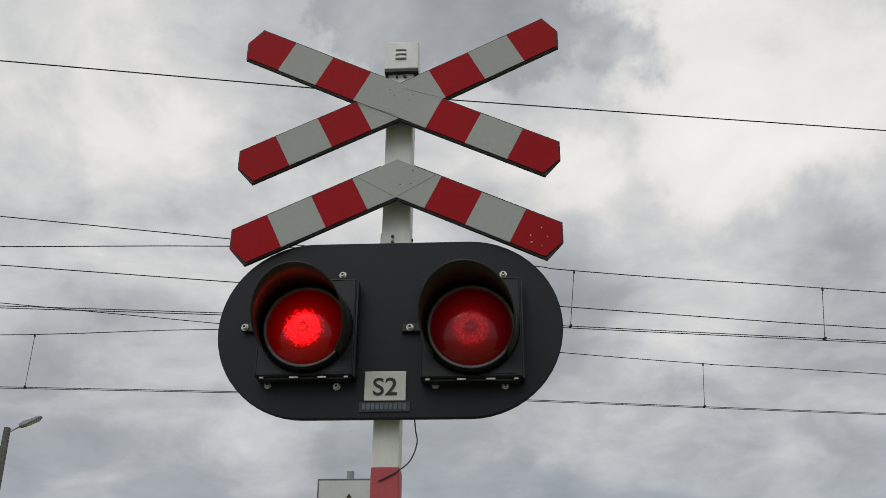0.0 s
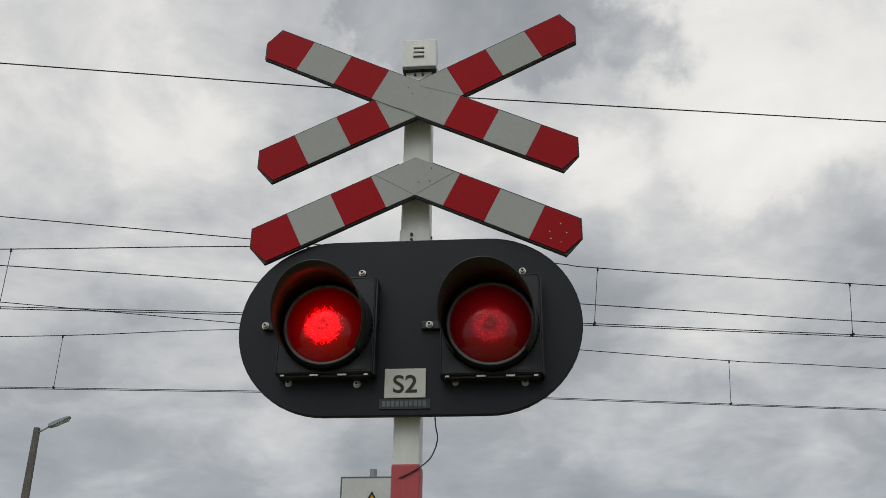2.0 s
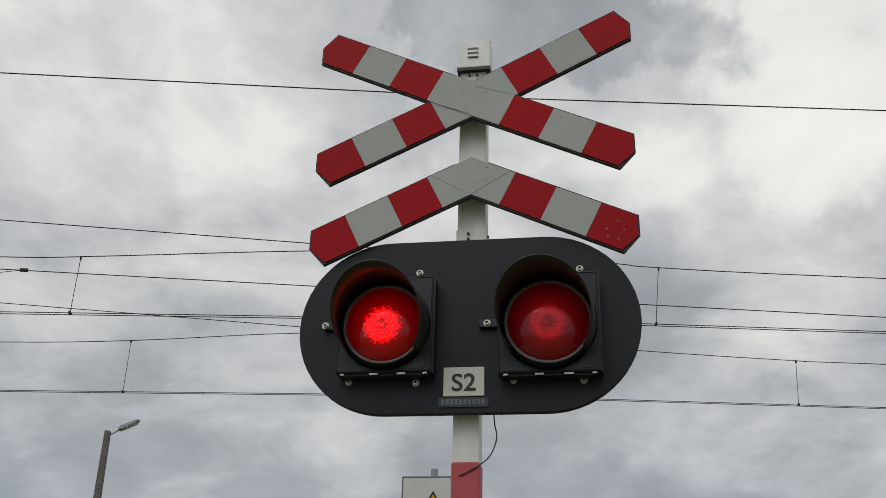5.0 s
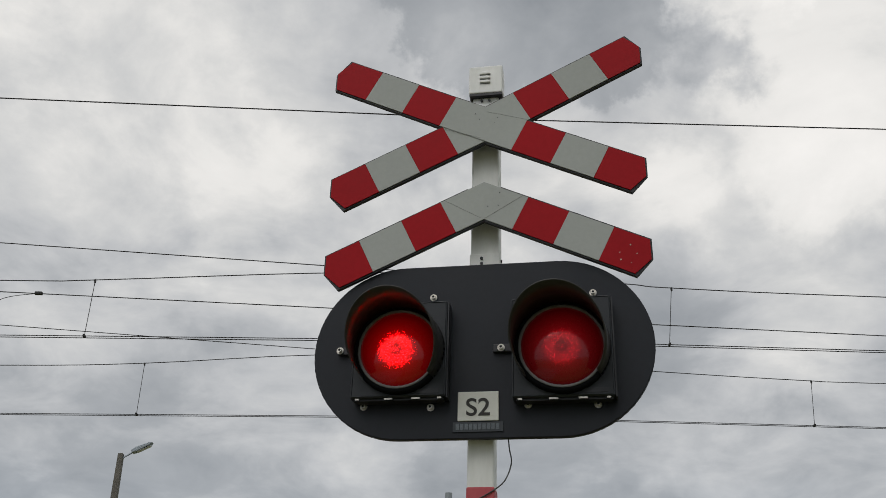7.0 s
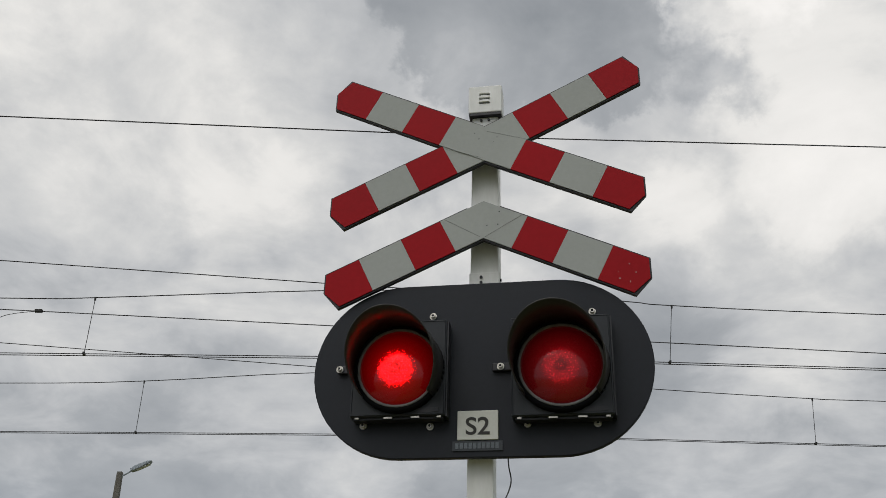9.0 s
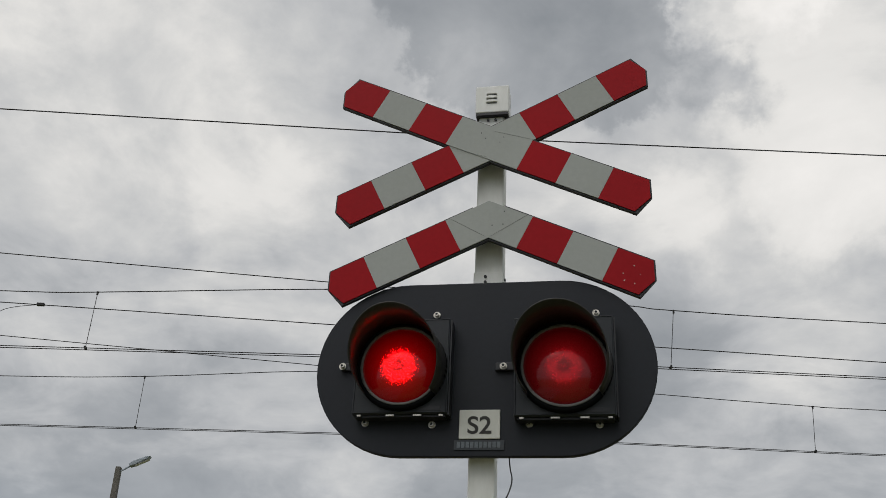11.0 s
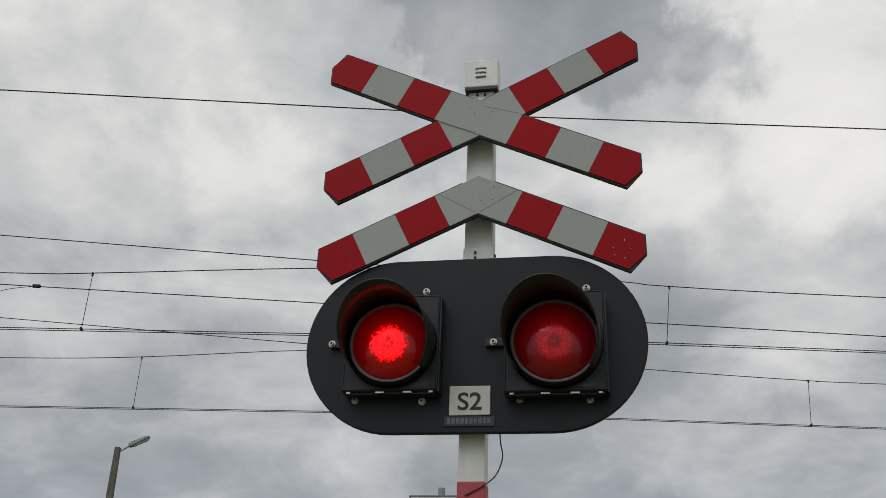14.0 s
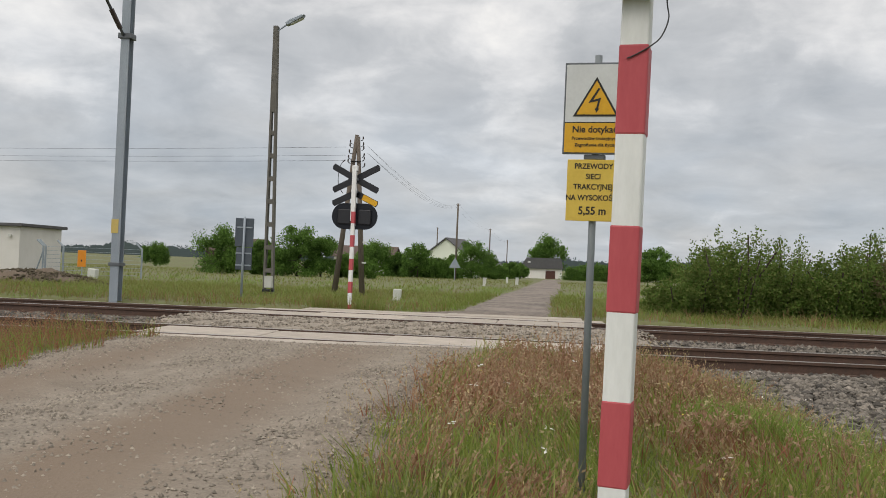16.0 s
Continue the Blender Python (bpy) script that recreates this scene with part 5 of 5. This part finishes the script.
def shrub(s, n, height, spread, seed, leaf=(0.045, 0.095), stems=64, per=150, material=None, label="", name="shrub", group="shrubs along the track"):
    r = np.random.default_rng(seed)
    z0 = float(ground_z(s, n))
    t = thing(name, label or "dense untrimmed green shrub with upright shoots", "shrub", group, TRACK @ pose(s, n, z0))
    C = []
    for k in range(stems):
        ang, out = r.random() * 6.283, spread * (0.25 + 0.85 * r.random())
        tip = np.array([math.cos(ang) * out, math.sin(ang) * out * 0.8, height * (0.40 + 0.66 * r.random() ** 1.1) * (1 - 0.42 * (out / spread / 1.1) ** 2)])
        foot = np.array([math.cos(ang) * out * 0.3, math.sin(ang) * out * 0.25, -0.05])
        bend = (foot + tip) / 2 + r.normal(size=3) * 0.08 * spread + np.array([0, 0, 0.1 * height])
        if k < 9:
            part("stem", tube([foot, bend, tip], 0.010 + 0.005 * height, 4), BARK, t)
        u = r.random(per) ** 0.72
        p = (1 - u)[:, None] ** 2 * foot + (2 * u * (1 - u))[:, None] * bend + (u ** 2)[:, None] * tip
        knot = np.round(u * 5) / 5
        puff = 0.05 * height + 0.06 * np.abs(np.sin(knot * 37 + k))
        C.append(p + r.normal(size=(per, 3)) * (puff * (1.15 - 0.75 * u))[:, None])
    C = np.concatenate(C)
    C = C[C[:, 2] > 0.02]
    V, F = leaves(C, leaf, r)
    ob = sheet("foliage", V, F, material or BUSHLEAF, "", "", "")
    ob.parent = t
    return t


def tree(s, n, height, width, seed, leaf=(0.25, 0.5), lobes=54, per=238, label="", material=None):
    r = np.random.default_rng(seed)
    z0 = float(ground_z(s, n))
    t = thing("tree", label or "round-crowned green broadleaf tree at the edge of the meadow", "tree", "trees beyond the meadow", TRACK @ pose(s, n, z0))
    trunk = cyl((0, 0, -0.3), (0.03 * width, 0, height * 0.45), 0.022 * height, 0.012 * height, 8)
    C = []
    for k in range(lobes):
        ang, rad = r.random() * 6.283, math.sqrt(r.random()) * width * 0.44
        zz = height * (0.05 + 0.83 * r.random() ** 0.85) * (1 - 0.30 * (rad / (width * 0.42)) ** 2)
        c = np.array([math.cos(ang) * rad, math.sin(ang) * rad, zz])
        if k < 9:
            tube([(0, 0, height * 0.28), tuple(c * np.array([0.5, 0.5, 0.8])), tuple(c)], 0.009 * height, 4, trunk)
        rr = width * (0.09 + 0.13 * r.random())
        d = r.normal(size=(per, 3))
        d /= np.linalg.norm(d, axis=1)[:, None]
        C.append(c + d * rr * (0.15 + 1.0 * r.random((per, 1)) ** 0.8) * np.array([1, 1, 0.85]))
    part("trunk", trunk, BARK, t, "", True)
    C = np.concatenate(C)
    C = C[C[:, 2] > 0.05]
    V, F = leaves(C, leaf, r)
    ob = sheet("crown", V, F, material or LEAF, "", "", "")
    ob.parent = t
    return t


for i, (s, n, h, w) in enumerate(((2.9, 20.6, 1.0, 0.8), (3.7, 21.2, 1.75, 0.95), (4.55, 20.8, 2.5, 0.95), (5.7, 21.3, 1.55, 0.95), (6.75, 20.9, 2.05, 0.95), (7.7, 21.3, 2.0, 0.9), (8.7, 20.9, 2.3, 0.9), (9.6, 21.4, 2.6, 0.9),
                                  (10.6, 21.0, 3.35, 1.05), (11.9, 21.4, 3.1, 1.1), (13.3, 21.2, 2.8, 1.1), (14.8, 21.6, 2.7, 1.2), (4.3, 23.0, 2.2, 1.0), (6.3, 23.2, 2.2, 1.0), (8.4, 23.4, 2.4, 1.0))):
    shrub(s, n, h, w, 40 + i, material=BROWNLEAF if i in (6, 7, 9, 11) else None, label="dense shrub with brownish shoots" if i in (6, 7, 9, 11) else "")
for i, (s, n, h, w) in enumerate(((-28.0, 75, 4.1, 4.2), (-24.6, 77, 3.0, 2.6), (-21.2, 75, 4.4, 3.6), (-19.4, 76, 3.7, 2.8), (-26.0, 80, 2.8, 3.0), (-20.9, 110, 4.3, 4.2), (-18.2, 112, 3.0, 2.4), (-15.6, 110, 4.2, 4.0), (-10.6, 130, 5.4, 5.4), (-13.1, 131, 3.4, 2.2), (-8.2, 134, 3.6, 2.4),
                                  (0.4, 222, 11.6, 9.0), (-66.4, 150, 4.8, 4.4), (-23.2, 76, 2.6, 2.8), (-17.6, 78, 2.2, 2.4), (-16.4, 79, 1.8, 2.2), (-13.4, 112, 2.6, 3.2), (-18.6, 114, 2.6, 3.2), (-7.6, 150, 2.4, 2.8), (-9.0, 150, 3.0, 2.6), (23.7, 200, 9.6, 6.4), (-4.6, 176, 3.2, 2.6), (-6.0, 165, 3.6, 3.2), (27.5, 205, 5.2, 5.0), (-33.5, 100, 3.4, 5))):
    far = 1.9 if n > 180 else 1.15
    tree(s, n, h * (1.12 if n < 140 else 1.0), w * 1.04, 80 + i, (far * (0.06 + n * 0.0005), far * (0.12 + n * 0.0009)))
for i, (s, n, h, w) in enumerate(((5.6, 180, 3.6, 4.5), (7.4, 183, 3.2, 4.0), (9.4, 182, 4.2, 4.5), (11.4, 186, 3.4, 4.0), (13, 185, 3.6, 4.0), (17, 188, 3.9, 4.5), (-23.5, 118, 2.6, 3.5), (-12.0, 116, 2.2, 2.2), (-17.0, 118, 2.4, 3.4))):
    tree(s, n, h, w, 120 + i, (0.16, 0.34), 40, 160, "dense dark green hedge bush at the meadow's far edge")

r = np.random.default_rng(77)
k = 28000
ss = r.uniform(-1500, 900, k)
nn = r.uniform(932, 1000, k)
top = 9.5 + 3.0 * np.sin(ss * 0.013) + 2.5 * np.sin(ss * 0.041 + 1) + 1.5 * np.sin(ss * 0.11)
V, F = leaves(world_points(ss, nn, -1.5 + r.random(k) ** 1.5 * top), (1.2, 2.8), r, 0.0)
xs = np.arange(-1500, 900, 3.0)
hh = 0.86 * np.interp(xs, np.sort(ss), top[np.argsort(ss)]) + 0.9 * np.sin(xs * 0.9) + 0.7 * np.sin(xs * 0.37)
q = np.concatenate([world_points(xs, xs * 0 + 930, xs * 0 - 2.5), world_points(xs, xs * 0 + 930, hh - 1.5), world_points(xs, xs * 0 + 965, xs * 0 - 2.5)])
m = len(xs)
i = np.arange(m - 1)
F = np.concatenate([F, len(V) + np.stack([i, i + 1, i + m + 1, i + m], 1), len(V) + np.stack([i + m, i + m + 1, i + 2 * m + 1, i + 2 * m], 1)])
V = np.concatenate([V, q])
sheet("far_woods", V, F, WOODS_HAZED, "dark line of woods on the horizon, haze tinted into its colour", "woods")


def blades(name, s, n, height, width, material, label, seed, lean=0.30, head=0.0, category="grass"):
    """Grass: bent blades, each of three faces, some with a seed head."""
    r = np.random.default_rng(seed)
    k = len(s)
    base = world_points(s, n, ground_z(s, n) - 0.02)
    tuft = 0.5 + 0.5 * np.sin(s * 5.3 + 1.7 * np.sin(n * 3.1)) * np.sin(n * 4.7 + 1.9 * np.sin(s * 2.3))
    wide = 0.5 + 0.5 * np.sin(s * 1.5 + 2.0 * np.sin(n * 1.1 + seed)) * np.sin(n * 1.3 + 1.3 * np.sin(s * 0.9))
    h = (height[0] + (height[1] - height[0]) * r.random(k) ** 1.4) * (0.62 + 0.38 * tuft + 0.38 * wide)
    ang = r.random(k) * 6.283
    side = np.stack([np.cos(ang), np.sin(ang), np.zeros(k)], 1)
    la = 3.0 + 2.2 * np.sin(s * 2.1 + np.sin(n * 2.7)) + r.normal(size=k) * 1.1
    bend = np.stack([np.cos(la), np.sin(la), np.zeros(k)], 1) * (h * lean * (0.15 + 0.85 * r.random(k)))[:, None]
    up = np.array([0, 0, 1.0])
    w = (width[0] + (width[1] - width[0]) * r.random(k))[:, None]
    mid = base + bend * 0.35 + up * (h * 0.55)[:, None]
    tip = base + bend + up * h[:, None]
    if head:
        # a thin stem with a loose panicle of small spikelets over its upper part
        V = [np.stack([base - side * w * 0.35, base + side * w * 0.35, mid + side * w * 0.3, mid - side * w * 0.3, tip], 1).reshape(-1, 3)]
        i = np.arange(k)[:, None] * 5
        T = [i + np.array([[0, 1, 2]]), i + np.array([[0, 2, 3]]), i + np.array([[3, 2, 4]])]
        at = 5 * k
        for q in range(8):
            f = 0.60 + 0.40 * (q + r.random(k)) / 8
            p = mid + (tip - mid) * ((f - 0.55) / 0.45)[:, None]
            d = r.normal(size=(k, 3)) * np.array([0.55, 0.55, 0.4]) + np.array([0, 0, 1.0]) + bend / h[:, None]
            d *= (0.0085 * head * (1.5 - f))[:, None] / (np.linalg.norm(d, axis=1)[:, None] + 1e-9) * (1.2 + r.random((k, 1)))
            e = np.cross(d, r.normal(size=(k, 3)))
            e *= (np.linalg.norm(d, axis=1) * 0.24 / (np.linalg.norm(e, axis=1) + 1e-9))[:, None]
            V.append(np.stack([p, p + d * 0.5 + e, p + d, p + d * 0.5 - e], 1).reshape(-1, 3))
            i = at + np.arange(k)[:, None] * 4
            T += [i + np.array([[0, 1, 2]]), i + np.array([[0, 2, 3]])]
            at += 4 * k
        V, T = np.concatenate(V), np.concatenate(T)
    else:
        V = np.stack([base - side * w, base + side * w, mid + side * w * 0.75, mid - side * w * 0.75, tip], 1).reshape(-1, 3)
        i = np.arange(k)[:, None] * 5
        T = np.concatenate([i + np.array([[0, 1, 2]]), i + np.array([[0, 2, 3]]), i + np.array([[3, 2, 4]])])
    return sheet(name, V, T, material, label, category)


def scatter(k, s0, s1, n0, n1, seed, keep):
    r = np.random.default_rng(seed)
    s, n = r.uniform(s0, s1, k), r.uniform(n0, n1, k)
    clump = 0.5 + 0.5 * np.sin(s * 2.9 + 1.3 * np.sin(n * 2.1)) * np.sin(n * 2.3 + 1.1 * np.sin(s * 1.7))
    fine = 0.5 + 0.5 * np.sin(s * 8.3 + 1.9 * np.sin(n * 5.1)) * np.sin(n * 7.1 + 1.7 * np.sin(s * 6.3))
    ok = keep(s, n) & (r.random(k) < 0.10 + 0.60 * clump + 0.40 * fine ** 1.5)
    return s[ok], n[ok]


def verge_edge(n):
    return np.interp(n, [-8, 0, 2, 5, 7, 8.2, 8.6], [-2.2, -1.15, -1.22, -1.18, -1.12, -0.55, 0.5]) + 0.10 * np.sin(n * 3.1) + 0.07 * np.sin(n * 7.7)


def on_verge(s, n):
    return (s > verge_edge(n)) & ~((s > 2.15 + 0.25 * np.sin(n * 4)) & (n > 5.2 + 0.25 * np.sin(s * 3.3))) & ~((s > 1.2) & (n > 9.1)) & (np.hypot(s + 0.05, n + 0.02) > 0.10) & (np.hypot(s + 0.3, n + 2.66) > 0.7)


def ripe(s, n):
    """How far the verge has turned red-brown: one broad patch and a few spots."""
    p = 1.65 * np.exp(-(((s - 0.10 - 0.08 * (n - 5)) / 1.60) ** 2 + ((n - 6.1) / 2.45) ** 2))
    p = p + 0.55 * np.exp(-(((s + 0.45) / 0.3) ** 2 + ((n - 2.0) / 0.4) ** 2)) + 0.8 * np.exp(-(((s - 1.2) / 0.4) ** 2 + ((n - 3.0) / 0.6) ** 2))
    p = p - 1.5 * np.exp(-(((s - 1.25) / 0.42) ** 2 + ((n - 4.6) / 0.7) ** 2)) - 0.6 * np.exp(-(((s + 1.2) / 0.35) ** 2 + ((n - 6.6) / 0.6) ** 2))
    p = p + 0.75 * np.sin(s * 4.1 + 1.4 * np.sin(n * 2.3)) * np.sin(n * 3.3 + 1.2 * np.sin(s * 3.7))
    return np.clip((p - 0.30) / 0.55, 0, 1)


rr = np.random.default_rng(31)
s, n = scatter(80000, -2.2, 4.8, -1.8, 8.9, 10, lambda s, n: on_verge(s + 0.12, n))
pick = rr.random(len(s)) < 0.9 * ripe(s, n)
blades("turf", s[~pick], n[~pick], (0.03, 0.13), (0.0020, 0.0045), GREEN, "short mixed turf under the taller verge grass", 9, 0.9)
blades("turf_dry", s[pick], n[pick], (0.04, 0.18), (0.0024, 0.005), DRY, "short red-brown dry turf on the verge", 9, 0.9)
s, n = scatter(88000, -2.0, 4.6, -1.6, 8.9, 11, on_verge)
pick = rr.random(len(s)) > 0.84 * ripe(s, n)
blades("grass_green", s[pick], n[pick], (0.06, 0.30), (0.0026, 0.0070), GREEN, "lush green verge grass beside the gravel road", 12, 0.85)
s, n = scatter(60000, -2.0, 4.6, -0.5, 8.9, 41, on_verge)
pick = rr.random(len(s)) < 0.08 + 0.80 * ripe(s, n)
blades("grass_dry", s[pick], n[pick], (0.08, 0.28), (0.0035, 0.008), DRY, "coarse dry brown grass blades on the verge", 42, 1.0)
s, n = scatter(24000, -2.0, 4.6, -0.5, 8.9, 13, on_verge)
pick = rr.random(len(s)) < 0.03 + 0.97 * ripe(s, n)
blades("grass_ripe", s[pick], n[pick], (0.10, 0.34), (0.0022, 0.0040), TAN, "tan and reddish ripe grass with seed heads on the verge", 14, 0.75, 3.0)
s, n = scatter(4200, -2.0, 4.6, -1.5, 8.9, 33, on_verge)
blades("grass_straw", s, n, (0.14, 0.42), (0.0020, 0.0034), STRAW, "pale straw-coloured flowering grass stems on the verge", 34, 0.8, 2.0)
s, n = scatter(1400, -2.6, 0.4, 1.0, 8.7, 35, lambda s, n: np.abs(s - verge_edge(n)) < 0.28)
blades("grass_stalks", s, n, (0.15, 0.44), (0.0016, 0.0028), STRAW, "sparse thin grass stalks along the road edge", 36, 0.6, 1.4)
s, n = scatter(24000, -10, -4.7, 2.0, 9.0, 15, lambda s, n: s < np.interp(n, [3, 5, 8.6, 9], [-4.85, -4.9, -5.0, -5.6]) + 0.15 * np.sin(n * 4))
blades("grass_green_side", s, n, (0.06, 0.34), (0.003, 0.006), GREEN, "green verge grass across the gravel road", 16, 0.7)
s, n = scatter(15000, -10, -4.7, 4.4, 9.3, 17, lambda s, n: s < np.interp(n, [3, 5, 8.6, 9.3], [-4.85, -4.9, -5.0, -5.6]) + 0.15 * np.sin(n * 4))
blades("grass_ripe_side", s, n, (0.10, 0.34), (0.003, 0.006), DRY, "reddish-brown ripe grass beside the near rail", 18, 0.8, 1.8)


s, n = scatter(7000, 0.5, 2.3, 3.6, 5.6, 61, lambda s, n: np.hypot((s - 1.35) / 0.6, (n - 4.6) / 0.75) + 0.25 * np.sin(s * 9) * np.sin(n * 8) < 0.8)
blades("lush_tuft", s, n, (0.10, 0.30), (0.003, 0.008), LIME, "lush bright green weeds on the verge", 62, 0.9)


def off_far_road(s, n):
    return ((s < np.interp(n, [17, 17.6, 30, 75], [-4.6, -2.15, -2.05, -1.5]) + 0.12 * np.sin(n * 2)) | (s > np.interp(n, [17, 17.6, 30, 75], [0.6, 0.0, 0.15, 1.35]) + 0.12 * np.sin(n * 1.7)))


s, n = scatter(150000, -24, 14, 17.3, 34, 19, off_far_road)
blades("meadow_grass_near", s, n, (0.06, 0.27), (0.004, 0.010), FIELD, "tall mixed meadow grass beyond the tracks", 20, 1.2)
s, n = scatter(3500, -22, 12, 17.2, 18.6, 21, off_far_road)
blades("meadow_grass_ripe", s, n, (0.15, 0.38), (0.006, 0.011), DRY, "brownish ripe grass along the far track", 22, 0.7, 1.2)
s, n = scatter(60000, -24, 10, 17.2, 50, 25, lambda s, n: off_far_road(s, n) & ((np.sin(s * 1.1 + 2 * np.sin(n * 0.5)) * np.sin(n * 0.7 + s * 0.3) > 0.42) | (np.abs(s - np.interp(n, [17.6, 30, 75], [-2.5, -2.5, -2.0])) < 0.5)))
blades("meadow_grass_fresh", s, n, (0.08, 0.30), (0.005, 0.011), LIME, "fresh bright green grass tufts in the meadow and along the lane", 26, 0.8)
s, n = scatter(1500, -5.3, -3.7, 17.35, 18.1, 27, off_far_road)
blades("tall_tuft", s, n, (0.12, 0.32), (0.004, 0.008), FIELD, "tall uncut grass round the far signal's foot", 28, 0.5)
s, n = scatter(60000, -75, 45, 34, 125, 23, off_far_road)
blades("meadow_grass_far", s, n, (0.06, 0.22), (0.015, 0.04), FIELD, "tall meadow grass further out", 24, 1.2)


def flowers(name, k, s0, s1, n0, n1, material, size, height, label, seed):
    r = np.random.default_rng(seed)
    s, n = scatter(k, s0, s1, n0, n1, seed, on_verge if s0 > -4 else (lambda a, b: a < -5.3))
    V, F = [], []
    for a, b in zip(s, n):
        c = np.array(W(a, b, float(ground_z(a, b)) + r.uniform(*height)))
        for _ in range(5):
            d = r.normal(size=3) * np.array([1, 1, 0.35])
            e = np.cross(d, [0, 0, 1.0])
            q = c + d * size * 0.6
            i = len(V)
            V += [q - e * size * 0.3, q + d * size * 0.5, q + e * size * 0.3, q - d * size * 0.3]
            F.append((i, i + 1, i + 2, i + 3))
    sheet(name, V, F, material, label, "flowers")


s, n = scatter(14000, -1.6, 4.8, -5.5, -1.6, 45, lambda s, n: (s > verge_edge(n)) & (np.hypot(s + 0.3, n + 2.66) > 0.7))
blades("turf_behind", s, n, (0.04, 0.16), (0.003, 0.008), GREEN, "short trodden turf behind the verge", 46, 0.9)
flowers("white_umbels", 60, -1.8, 3.5, 0.5, 8.2, PETAL_W, 0.018, (0.28, 0.46), "scattered small white wild flowers in the grass", 51)
flowers("yellow_flowers", 90, -1.5, 4.0, -0.5, 7.0, PETAL_Y, 0.012, (0.15, 0.34), "scattered small yellow wild flowers in the grass", 52)
flowers("yellow_flowers_side", 60, -12, -5.2, 4.5, 9.0, PETAL_Y, 0.02, (0.2, 0.42), "yellow wild flowers beside the rail", 53)
flowers("cream_flower_heads", 420, -0.9, 1.6, 2.2, 4.6, STRAW, 0.016, (0.26, 0.42), "small cream flower heads near the signal post", 54)
